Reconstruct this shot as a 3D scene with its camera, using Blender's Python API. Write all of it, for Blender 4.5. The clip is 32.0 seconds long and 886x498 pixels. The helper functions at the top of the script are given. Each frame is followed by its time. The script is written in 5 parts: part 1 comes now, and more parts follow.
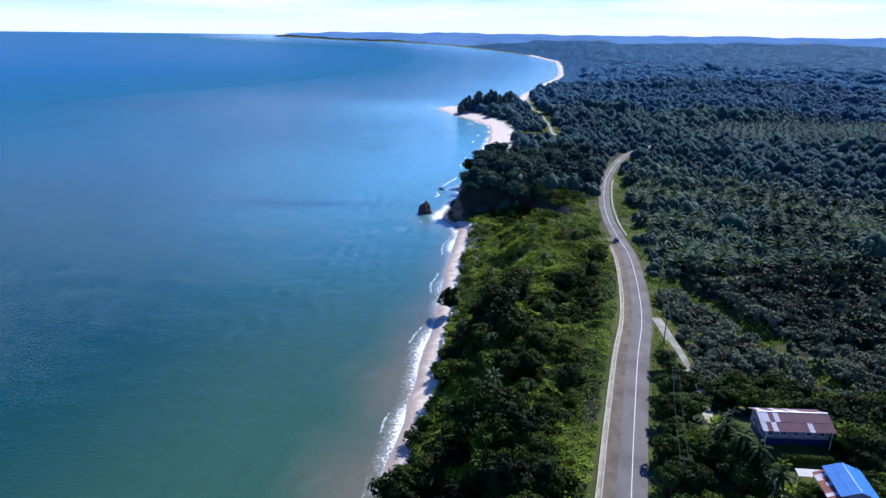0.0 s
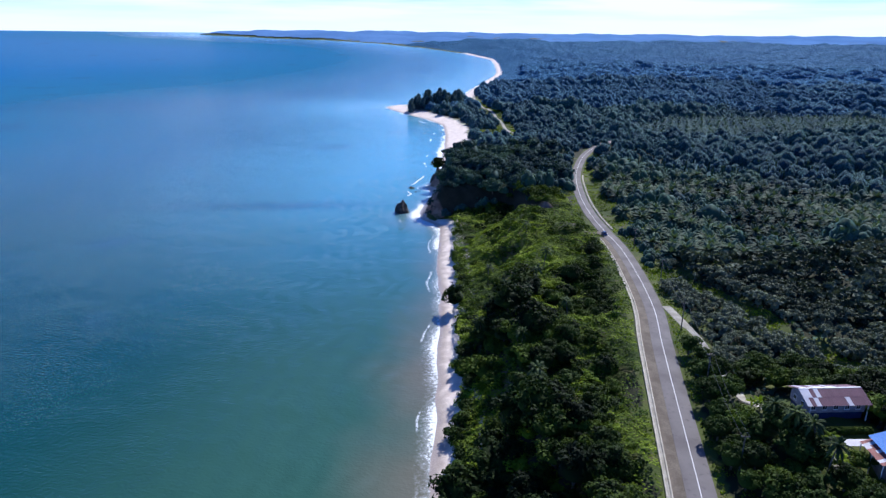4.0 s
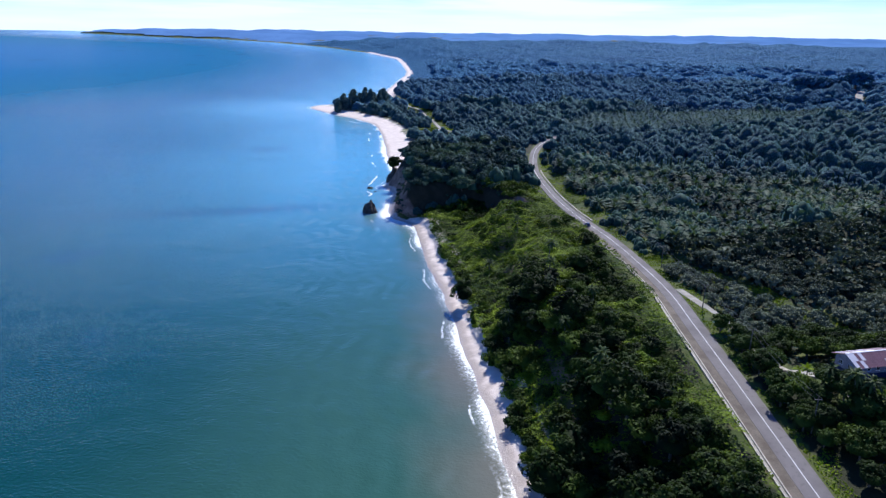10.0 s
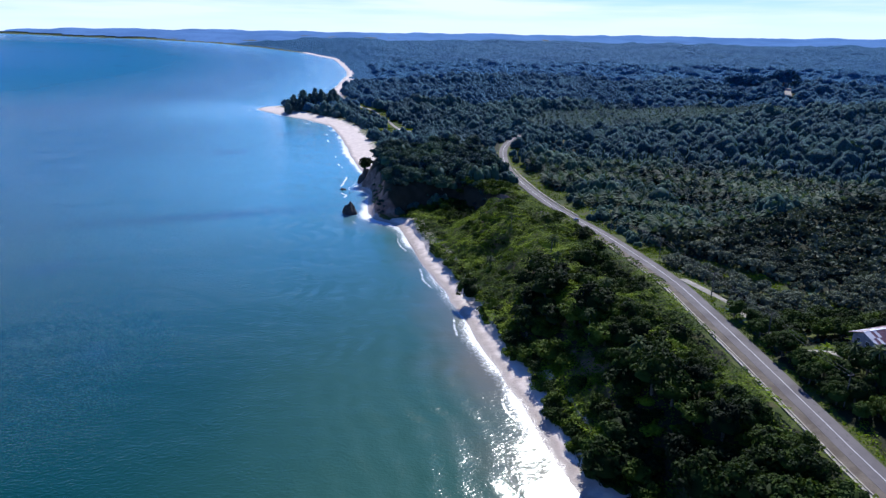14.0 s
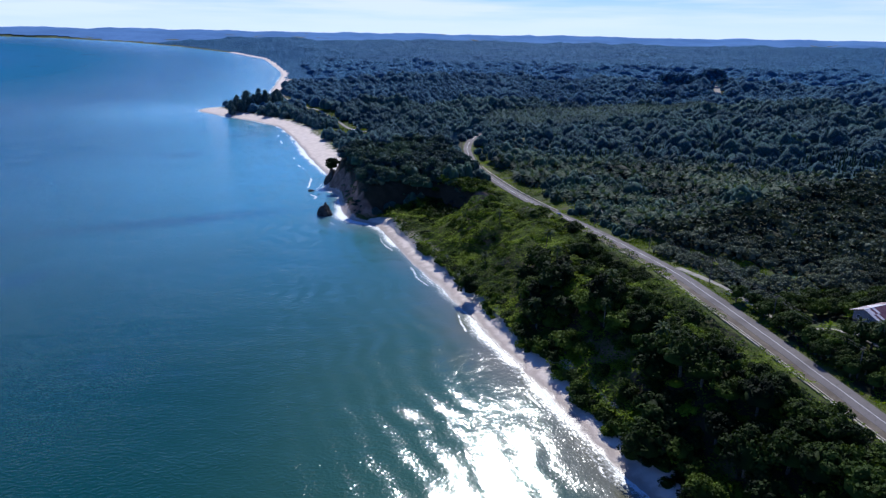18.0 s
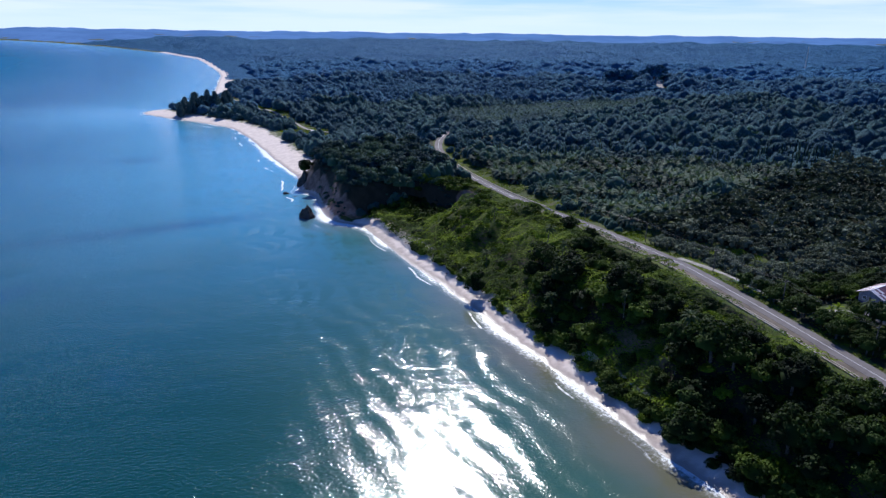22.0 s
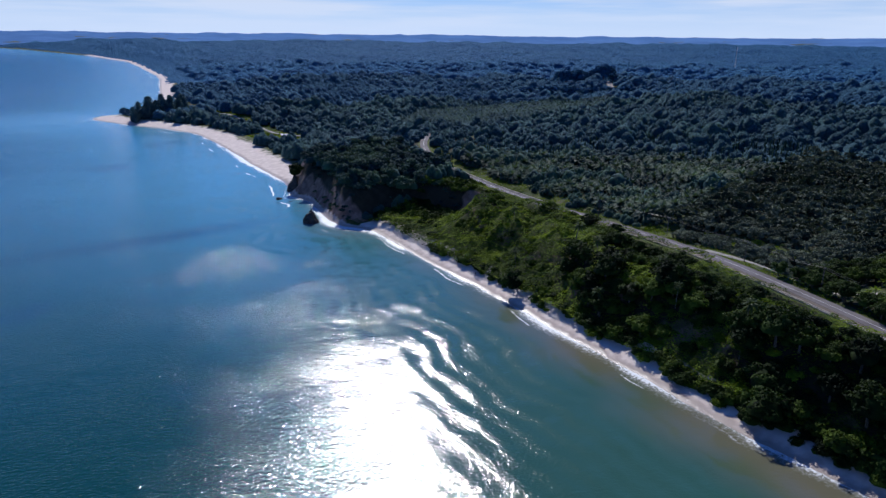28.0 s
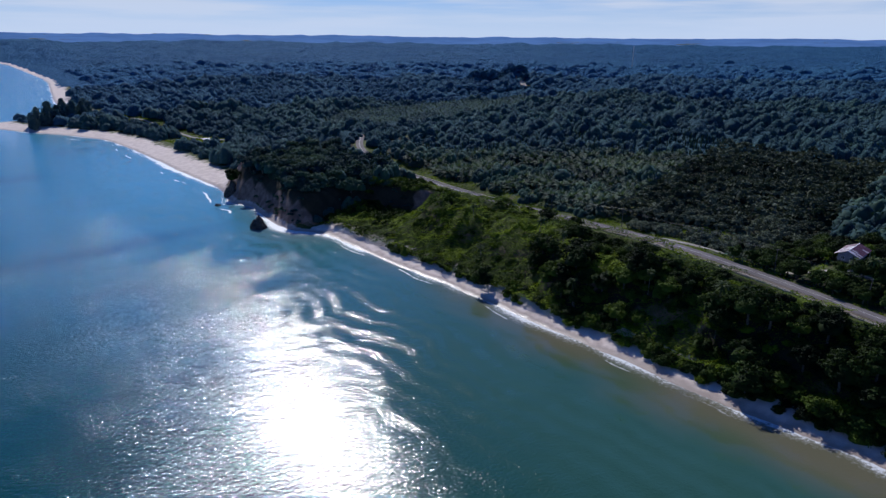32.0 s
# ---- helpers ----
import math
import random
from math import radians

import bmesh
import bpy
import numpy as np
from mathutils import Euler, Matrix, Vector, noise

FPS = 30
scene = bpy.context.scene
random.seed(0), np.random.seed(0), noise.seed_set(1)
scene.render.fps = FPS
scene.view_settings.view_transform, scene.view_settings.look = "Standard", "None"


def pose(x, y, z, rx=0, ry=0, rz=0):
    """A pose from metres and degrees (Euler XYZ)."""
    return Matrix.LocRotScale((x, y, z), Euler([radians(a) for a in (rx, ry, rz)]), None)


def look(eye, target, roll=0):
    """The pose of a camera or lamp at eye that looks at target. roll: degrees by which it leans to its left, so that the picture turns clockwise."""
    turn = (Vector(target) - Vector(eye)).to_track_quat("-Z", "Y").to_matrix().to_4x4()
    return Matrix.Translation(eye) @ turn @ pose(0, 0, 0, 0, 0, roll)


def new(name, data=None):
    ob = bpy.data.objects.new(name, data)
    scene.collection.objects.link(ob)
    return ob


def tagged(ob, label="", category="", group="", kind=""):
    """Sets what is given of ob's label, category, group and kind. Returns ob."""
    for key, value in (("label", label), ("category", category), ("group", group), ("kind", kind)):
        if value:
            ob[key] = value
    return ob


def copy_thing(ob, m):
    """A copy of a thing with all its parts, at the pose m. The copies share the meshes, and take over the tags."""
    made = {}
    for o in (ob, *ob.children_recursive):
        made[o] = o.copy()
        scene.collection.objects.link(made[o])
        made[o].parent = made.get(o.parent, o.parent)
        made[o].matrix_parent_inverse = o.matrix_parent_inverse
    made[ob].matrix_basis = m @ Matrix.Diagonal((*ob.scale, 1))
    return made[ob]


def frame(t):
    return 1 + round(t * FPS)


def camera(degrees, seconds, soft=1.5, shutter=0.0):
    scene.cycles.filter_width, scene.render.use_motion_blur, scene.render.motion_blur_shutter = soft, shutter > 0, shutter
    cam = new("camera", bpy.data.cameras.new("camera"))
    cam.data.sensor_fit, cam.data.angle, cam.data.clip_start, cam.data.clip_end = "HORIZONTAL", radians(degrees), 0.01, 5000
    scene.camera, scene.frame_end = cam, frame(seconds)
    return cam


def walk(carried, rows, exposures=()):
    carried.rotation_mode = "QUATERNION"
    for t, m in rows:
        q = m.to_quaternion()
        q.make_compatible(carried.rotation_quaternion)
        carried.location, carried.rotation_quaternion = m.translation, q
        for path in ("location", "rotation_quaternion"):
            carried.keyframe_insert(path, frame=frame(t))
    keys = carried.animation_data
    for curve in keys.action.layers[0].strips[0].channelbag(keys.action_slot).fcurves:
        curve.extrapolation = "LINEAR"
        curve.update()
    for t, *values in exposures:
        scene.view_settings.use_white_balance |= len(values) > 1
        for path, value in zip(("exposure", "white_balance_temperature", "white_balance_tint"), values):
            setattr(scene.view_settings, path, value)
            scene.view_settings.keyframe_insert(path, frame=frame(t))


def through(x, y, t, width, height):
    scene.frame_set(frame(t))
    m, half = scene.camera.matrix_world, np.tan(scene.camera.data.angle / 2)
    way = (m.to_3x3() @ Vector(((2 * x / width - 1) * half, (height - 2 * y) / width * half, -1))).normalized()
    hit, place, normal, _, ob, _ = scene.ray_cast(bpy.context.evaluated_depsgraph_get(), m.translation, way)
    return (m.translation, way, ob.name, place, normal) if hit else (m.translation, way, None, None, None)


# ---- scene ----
cam = camera(68.0, 32.0, soft=1.4)
PATH = [
    (0, (-0.00, -0.00, 100.00), (3.49, 95.02, 69.04), 0.70),
    (0.5, (-3.08, -0.15, 100.15), (1.92, 94.79, 69.15), 0.65),
    (1, (-6.16, -0.28, 100.29), (0.46, 94.55, 69.25), 0.66),
    (1.5, (-9.26, -0.38, 100.40), (-1.03, 94.32, 69.36), 0.67),
    (2, (-12.38, -0.42, 100.49), (-2.59, 94.14, 69.46), 0.65),
    (2.5, (-15.52, -0.39, 100.55), (-4.68, 94.04, 69.47), 0.62),
    (3, (-18.68, -0.29, 100.56), (-6.98, 94.03, 69.49), 0.64),
    (3.5, (-21.83, -0.13, 100.52), (-9.33, 94.08, 69.41), 0.65),
    (5.5, (-34.31, 1.06, 100.03), (-17.96, 94.70, 68.98), 0.71),
    (6, (-37.51, 1.44, 99.96), (-19.11, 94.68, 68.85), 0.75),
    (6.5, (-40.80, 1.84, 99.96), (-20.01, 94.57, 68.84), 0.76),
    (7, (-44.14, 2.26, 100.01), (-21.77, 94.62, 68.90), 0.79),
    (7.5, (-47.48, 2.69, 100.08), (-24.91, 95.00, 68.95), 0.81),
    (8, (-50.79, 3.15, 100.12), (-27.75, 95.35, 68.99), 0.89),
    (8.5, (-54.02, 3.64, 100.11), (-29.91, 95.56, 68.96), 0.86),
    (9, (-57.19, 4.17, 100.07), (-31.77, 95.75, 68.98), 0.80),
    (9.5, (-60.33, 4.74, 100.03), (-33.72, 95.99, 68.96), 0.82),
    (10, (-63.46, 5.37, 100.03), (-36.06, 96.40, 68.97), 0.78),
    (10.5, (-66.61, 6.07, 100.07), (-38.37, 96.85, 69.04), 0.73),
    (11, (-69.77, 6.82, 100.15), (-40.68, 97.32, 69.10), 0.73),
    (11.5, (-72.94, 7.61, 100.23), (-42.90, 97.79, 69.18), 0.72),
    (12, (-76.14, 8.42, 100.28), (-45.09, 98.26, 69.23), 0.72),
    (12.5, (-79.35, 9.25, 100.28), (-47.29, 98.73, 69.21), 0.76),
    (13, (-82.56, 10.09, 100.24), (-49.45, 99.20, 69.20), 0.75),
    (13.5, (-85.76, 10.97, 100.17), (-51.24, 99.56, 69.17), 0.74),
    (14, (-88.93, 11.89, 100.08), (-52.48, 99.71, 69.11), 0.78),
    (14.5, (-92.08, 12.87, 99.98), (-54.07, 100.02, 69.02), 0.84),
    (16.5, (-104.60, 17.06, 99.67), (-62.09, 102.16, 68.83), 0.88),
    (17, (-107.74, 18.17, 99.64), (-64.11, 102.70, 68.79), 0.93),
    (17.5, (-110.84, 19.33, 99.64), (-66.12, 103.29, 68.78), 0.91),
    (18, (-113.89, 20.60, 99.68), (-68.10, 103.97, 68.82), 0.93),
    (18.5, (-116.86, 21.98, 99.77), (-70.00, 104.73, 68.87), 0.87),
    (19, (-119.77, 23.45, 99.89), (-71.87, 105.59, 68.94), 0.76),
    (19.5, (-122.64, 24.99, 100.01), (-73.69, 106.51, 69.04), 0.74),
    (20, (-125.46, 26.55, 100.10), (-75.53, 107.46, 69.10), 0.73),
    (20.5, (-128.28, 28.13, 100.15), (-77.37, 108.41, 69.11), 0.69),
    (21, (-131.09, 29.71, 100.16), (-79.19, 109.36, 69.14), 0.66),
    (21.5, (-133.93, 31.31, 100.16), (-81.17, 110.39, 69.13), 0.66),
    (22, (-136.81, 32.94, 100.14), (-83.25, 111.49, 69.13), 0.64),
    (22.5, (-139.74, 34.60, 100.13), (-85.69, 112.83, 69.17), 0.64),
    (23, (-142.69, 36.30, 100.14), (-88.15, 114.19, 69.18), 0.63),
    (23.5, (-145.64, 38.04, 100.16), (-90.62, 115.60, 69.22), 0.62),
    (24, (-148.54, 39.82, 100.21), (-92.83, 116.90, 69.30), 0.63),
    (24.5, (-151.37, 41.65, 100.29), (-94.86, 118.16, 69.41), 0.62),
    (25, (-154.13, 43.51, 100.38), (-96.88, 119.48, 69.52), 0.60),
    (25.5, (-156.84, 45.40, 100.46), (-98.85, 120.80, 69.61), 0.56),
    (27.5, (-167.34, 53.02, 100.42), (-106.71, 126.34, 69.64), 0.54),
    (28, (-169.94, 54.96, 100.38), (-108.65, 127.75, 69.62), 0.51),
    (28.5, (-172.53, 56.94, 100.37), (-110.59, 129.16, 69.60), 0.55),
    (29, (-175.12, 58.94, 100.38), (-112.49, 130.58, 69.62), 0.54),
    (29.5, (-177.69, 60.99, 100.38), (-114.42, 132.07, 69.63), 0.56),
    (30, (-180.23, 63.08, 100.36), (-116.28, 133.57, 69.66), 0.58),
    (30.5, (-182.70, 65.20, 100.30), (-117.40, 134.44, 69.62), 0.61),
    (31, (-184.99, 67.30, 100.21), (-117.66, 134.59, 69.56), 0.60),
    (31.5, (-187.00, 69.33, 100.08), (-117.22, 134.10, 69.48), 0.58),
    (32, (-188.85, 71.30, 99.92), (-117.59, 134.44, 69.35), 0.49),]
walk(cam, [(t, look(eye, target, roll)) for t, eye, target, roll in PATH],
     exposures=[(0, 0.32, 5850, 10), (6, 0.32, 5850, 10), (12, 0.28, 5850, 10), (18, -0.10, 5850, 10), (23, -0.02, 5900, 11), (28, -0.38, 5900, 12), (32, -0.56, 5900, 12)])

# ------------------------------------------------------------------ daylight
SUN_AZ, SUN_EL = 35.5, 41.0
world = bpy.data.worlds.new("world")
scene.world = world
world.use_nodes = True
wn, wl = world.node_tree.nodes, world.node_tree.links
wn.clear()
sky = wn.new("ShaderNodeTexSky")
sky.sky_type, sky.sun_disc = "NISHITA", False
sky.sun_elevation, sky.sun_rotation = radians(SUN_EL), radians(SUN_AZ)
sky.air_density, sky.dust_density, sky.ozone_density = 1.0, 0.1, 4.0
wbg = wn.new("ShaderNodeBackground")
wbg.inputs["Strength"].default_value = 0.075
wout = wn.new("ShaderNodeOutputWorld")
wtint = wn.new("ShaderNodeMix")
wtint.data_type, wtint.blend_type = "RGBA", "MULTIPLY"
wtint.inputs[0].default_value = 1.0
wl.new(sky.outputs["Color"], wtint.inputs[6])
wtint.inputs[7].default_value = (0.50, 0.84, 1.55, 1.0)
# thin streaks of cloud low over the horizon
wco, wmap, wcl = wn.new("ShaderNodeTexCoord"), wn.new("ShaderNodeMapping"), wn.new("ShaderNodeTexNoise")
wmap.inputs["Scale"].default_value = (1.6, 1.6, 22.0)
wcl.inputs["Scale"].default_value, wcl.inputs["Detail"].default_value = 2.2, 6.0
wr = wn.new("ShaderNodeMapRange")
for key, v in (("From Min", 0.40), ("From Max", 0.60), ("To Min", 0.0), ("To Max", 0.85)):
    wr.inputs[key].default_value = v
wmix = wn.new("ShaderNodeMix")
wmix.data_type = "RGBA"
wmix.inputs[7].default_value = (12.6, 12.9, 13.8, 1.0)
wl.new(wco.outputs["Generated"], wmap.inputs["Vector"])
wl.new(wmap.outputs["Vector"], wcl.inputs["Vector"])
wl.new(wcl.outputs["Fac"], wr.inputs["Value"])
wl.new(wtint.outputs[2], wmix.inputs[6])
# bright haze low in the sky
wsep, whz, whm = wn.new("ShaderNodeSeparateXYZ"), wn.new("ShaderNodeMapRange"), wn.new("ShaderNodeMix")
whz.interpolation_type = "SMOOTHSTEP"
for key, v in (("From Min", 0.0), ("From Max", 0.09), ("To Min", 0.92), ("To Max", 0.0)):
    whz.inputs[key].default_value = v
whm.data_type = "RGBA"
whm.inputs[7].default_value = (10.8, 12.6, 15.4, 1.0)
wl.new(wco.outputs["Generated"], wsep.inputs[0])
wl.new(wsep.outputs["Z"], whz.inputs["Value"])
wlow, wfac = wn.new("ShaderNodeMapRange"), wn.new("ShaderNodeMath")
for key, v in (("From Min", 0.06), ("From Max", 0.16), ("To Min", 1.0), ("To Max", 0.0)):
    wlow.inputs[key].default_value = v
wfac.operation = "MULTIPLY"
wl.new(wsep.outputs["Z"], wlow.inputs["Value"])
wl.new(wlow.outputs["Result"], wfac.inputs[0])
wl.new(wr.outputs["Result"], wfac.inputs[1])
wl.new(wfac.outputs[0], wmix.inputs[0])
wl.new(whz.outputs["Result"], whm.inputs[0])
wl.new(wmix.outputs[2], whm.inputs[6])
wl.new(whm.outputs[2], wbg.inputs["Color"])
wl.new(wbg.outputs["Background"], wout.inputs["Surface"])

sun_dir = Vector((math.sin(radians(SUN_AZ)) * math.cos(radians(SUN_EL)),
                  math.cos(radians(SUN_AZ)) * math.cos(radians(SUN_EL)), math.sin(radians(SUN_EL))))
sun = new("sun", bpy.data.lights.new("sun", "SUN"))
sun.data.energy, sun.data.angle, sun.data.color = 5.0, radians(0.53), (1.0, 0.95, 0.87)
sun.matrix_world = look(sun_dir * 300, (0, 0, 0))


# ------------------------------------------------------------------ materials
def nodes_of(name, rough=0.7, spec=0.3):
    m = bpy.data.materials.new(name)
    m.use_nodes = True
    nt = m.node_tree
    p = nt.nodes["Principled BSDF"]
    p.inputs["Roughness"].default_value = rough
    p.inputs["Specular IOR Level"].default_value = spec
    return m, nt, p


def link(nt, a, ka, b, kb):
    nt.links.new(a.outputs[ka], b.inputs[kb])


def noise_node(nt, scale, detail=4.0, vec=None, rough=0.55):
    n = nt.nodes.new("ShaderNodeTexNoise")
    n.inputs["Scale"].default_value, n.inputs["Detail"].default_value = scale, detail
    n.inputs["Roughness"].default_value = rough
    if vec is not None:
        nt.links.new(vec, n.inputs["Vector"])
    return n


def mixc(nt, fac, a, b, blend="MIX"):
    """A colour mix; fac, a and b are sockets or values."""
    n = nt.nodes.new("ShaderNodeMix")
    n.data_type, n.blend_type = "RGBA", blend
    for key, v in (("Factor", fac), ("A", a), ("B", b)):
        s = [i for i in n.inputs if i.name == key and (i.type == "RGBA") == (key != "Factor") and i.enabled][0]
        if isinstance(v, (int, float)):
            s.default_value = v
        elif isinstance(v, tuple):
            s.default_value = (*v, 1.0)
        else:
            nt.links.new(v, s)
    return [o for o in n.outputs if o.type == "RGBA"][0]


def ramp(nt, fac, lo, hi, a=0.0, b=1.0):
    n = nt.nodes.new("ShaderNodeMapRange")
    n.interpolation_type = "SMOOTHSTEP"
    for key, v in (("From Min", lo), ("From Max", hi), ("To Min", a), ("To Max", b)):
        n.inputs[key].default_value = v
    nt.links.new(fac, n.inputs["Value"])
    return n.outputs["Result"]


def maths(nt, op, a, b=0.0):
    n = nt.nodes.new("ShaderNodeMath")
    n.operation = op
    for k, v in ((0, a), (1, b)):
        if isinstance(v, (int, float)):
            n.inputs[k].default_value = v
        else:
            nt.links.new(v, n.inputs[k])
    return n.outputs[0]


def bump(nt, p, height, dist, strength=1.0):
    b = nt.nodes.new("ShaderNodeBump")
    b.inputs["Distance"].default_value, b.inputs["Strength"].default_value = dist, strength
    nt.links.new(height, b.inputs["Height"])
    nt.links.new(b.outputs["Normal"], p.inputs["Normal"])


def where(nt):
    return nt.nodes.new("ShaderNodeNewGeometry").outputs["Position"]


def plain(name, c1, c2, rough=0.7, scale=3.0, fine=30.0, spec=0.3, metal=0.0, relief=0.01):
    """Two colours in patches, a finer grain and a slight relief."""
    m, nt, p = nodes_of(name, rough, spec)
    vec = where(nt)
    big, small = noise_node(nt, scale, 5, vec), noise_node(nt, fine, 3, vec)
    col = mixc(nt, ramp(nt, big.outputs["Fac"], 0.35, 0.65), c1, c2)
    col = mixc(nt, ramp(nt, small.outputs["Fac"], 0.3, 0.7, 0.0, 0.35), col, tuple(0.6 * v for v in c1))
    nt.links.new(col, p.inputs["Base Color"])
    p.inputs["Metallic"].default_value = metal
    bump(nt, p, small.outputs["Fac"], relief)
    return m


def foliage(name, dark, light, through=0.3, rough=0.5, spec=0.3, patch=0.02, clumps=0.0, haze_sheen=0.0, spread=0.45, air=(0.19, 0.55, 1.0)):
    """Leaves: colour varies from tree to tree, from spray to spray and in patches of the wood; some light comes
    through. A blue sheen can stand in for haze.
    """
    m, nt, p = nodes_of(name, rough, spec)
    info = nt.nodes.new("ShaderNodeObjectInfo")
    geo = nt.nodes.new("ShaderNodeNewGeometry")
    big = noise_node(nt, patch, 3, geo.outputs["Position"])
    f = maths(nt, "ADD", maths(nt, "MULTIPLY", info.outputs["Random"], 0.3), maths(nt, "MULTIPLY", geo.outputs["Random Per Island"], 0.45))
    one = noise_node(nt, patch * 7, 2, geo.outputs["Position"])
    f = maths(nt, "ADD", f, ramp(nt, big.outputs["Fac"], 0.35, 0.65, -0.32, 0.42))
    f = maths(nt, "ADD", f, ramp(nt, one.outputs["Fac"], 0.35, 0.65, -0.22, 0.22))
    col = mixc(nt, f, dark, light)
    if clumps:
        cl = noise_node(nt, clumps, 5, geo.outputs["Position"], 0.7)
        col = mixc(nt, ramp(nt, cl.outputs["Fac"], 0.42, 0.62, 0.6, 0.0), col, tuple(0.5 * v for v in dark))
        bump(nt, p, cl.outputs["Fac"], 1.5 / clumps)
    # bluish sheen in place of the air between eye and tree
    if haze_sheen:
        p.inputs["Sheen Weight"].default_value, p.inputs["Sheen Roughness"].default_value = haze_sheen, spread
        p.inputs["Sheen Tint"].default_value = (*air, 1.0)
    nt.links.new(col, p.inputs["Base Color"])
    tr = nt.nodes.new("ShaderNodeBsdfTranslucent")
    nt.links.new(mixc(nt, 1.0, col, (1.0, 1.0, 0.55), "MULTIPLY"), tr.inputs["Color"])
    ms = nt.nodes.new("ShaderNodeMixShader")
    ms.inputs["Fac"].default_value = through
    out = nt.nodes["Material Output"]
    link(nt, p, "BSDF", ms, 1)
    link(nt, tr, "BSDF", ms, 2)
    link(nt, ms, "Shader", out, "Surface")
    return m


M_TREE = foliage("leaf_broad", (0.004, 0.011, 0.003), (0.052, 0.090, 0.014), 0.22, 0.7, 0.1)
M_WOOD = foliage("leaf_inland", (0.009, 0.023, 0.007), (0.068, 0.112, 0.030), 0.22, 0.7, 0.1, haze_sheen=0.12, spread=1.0)
M_BUSH = foliage("leaf_scrub", (0.006, 0.018, 0.003), (0.100, 0.152, 0.017), 0.24, 0.7, 0.1, patch=0.03)
M_VINE = foliage("leaf_creeper", (0.030, 0.064, 0.005), (0.255, 0.345, 0.022), 0.36, 0.7, 0.1, patch=0.04)
M_GREY = foliage("leaf_silver", (0.026, 0.042, 0.025), (0.175, 0.206, 0.136), 0.15, 0.65, 0.12)
M_COCO = foliage("leaf_coconut", (0.016, 0.034, 0.010), (0.105, 0.145, 0.040), 0.25, 0.6, 0.15)
# farther leaves lean blue and get more blue sheen, painted in for haze
M_PALM = foliage("leaf_palm", (0.011, 0.031, 0.014), (0.122, 0.178, 0.088), 0.2, 0.6, 0.15, haze_sheen=0.04, spread=1.0)
M_PALMFAR = foliage("leaf_palm_far", (0.012, 0.032, 0.014), (0.095, 0.145, 0.075), 0.2, 0.7, 0.1, haze_sheen=0.16, spread=1.0)
M_PINE = foliage("leaf_casuarina", (0.045, 0.075, 0.065), (0.13, 0.19, 0.15), 0.2, 0.7, 0.1, haze_sheen=0.15, spread=1.0)
M_MID = foliage("leaf_wood", (0.012, 0.032, 0.010), (0.066, 0.122, 0.036), 0.2, 0.75, 0.1, patch=0.010, clumps=0.7, haze_sheen=0.22, spread=1.0, air=(0.28, 0.66, 1.0))
M_FAR = foliage("leaf_far", (0.012, 0.030, 0.018), (0.046, 0.090, 0.052), 0.2, 0.8, 0.1, patch=0.006, clumps=0.4, haze_sheen=0.35, spread=1.0, air=(0.19, 0.56, 1.0))
M_FARTHEST = foliage("leaf_farthest", (0.014, 0.034, 0.026), (0.034, 0.070, 0.056), 0.2, 0.8, 0.1, patch=0.004, clumps=0.15, haze_sheen=0.56, spread=1.0, air=(0.14, 0.50, 1.0))
M_SKYLINE = foliage("leaf_skyline", (0.010, 0.026, 0.020), (0.034, 0.070, 0.056), 0.2, 0.8, 0.1, patch=0.006, clumps=0.05, haze_sheen=0.48, spread=1.0, air=(0.10, 0.44, 1.0))
M_BARK = plain("bark", (0.12, 0.09, 0.065), (0.22, 0.18, 0.14), 0.9, 2.0, 20.0)
M_PALMBARK = plain("palm_bark", (0.16, 0.14, 0.12), (0.26, 0.23, 0.2), 0.9, 2.0, 14.0)
M_ROCK = plain("dark_rock", (0.045, 0.04, 0.038), (0.11, 0.095, 0.085), 0.85, 0.7, 5.0, relief=0.25)
M_CONC = plain("pale_concrete", (0.40, 0.355, 0.285), (0.56, 0.505, 0.415), 0.85, 0.6, 9.0)
M_LINE = plain("road_paint", (0.62, 0.60, 0.60), (0.75, 0.73, 0.72), 0.7, 0.8, 6.0)
M_TRACK = plain("gravel_track", (0.30, 0.270, 0.225), (0.43, 0.395, 0.345), 0.95, 0.4, 5.0, relief=0.04)
M_POLE = plain("weathered_pole", (0.10, 0.09, 0.08), (0.18, 0.165, 0.15), 0.85, 1.5, 12.0)
M_WIRE = plain("wire", (0.06, 0.06, 0.06), (0.12, 0.12, 0.12), 0.5)
M_METAL = plain("galvanised", (0.45, 0.46, 0.48), (0.58, 0.59, 0.61), 0.45, 1.0, 9.0, 0.5, 0.8)


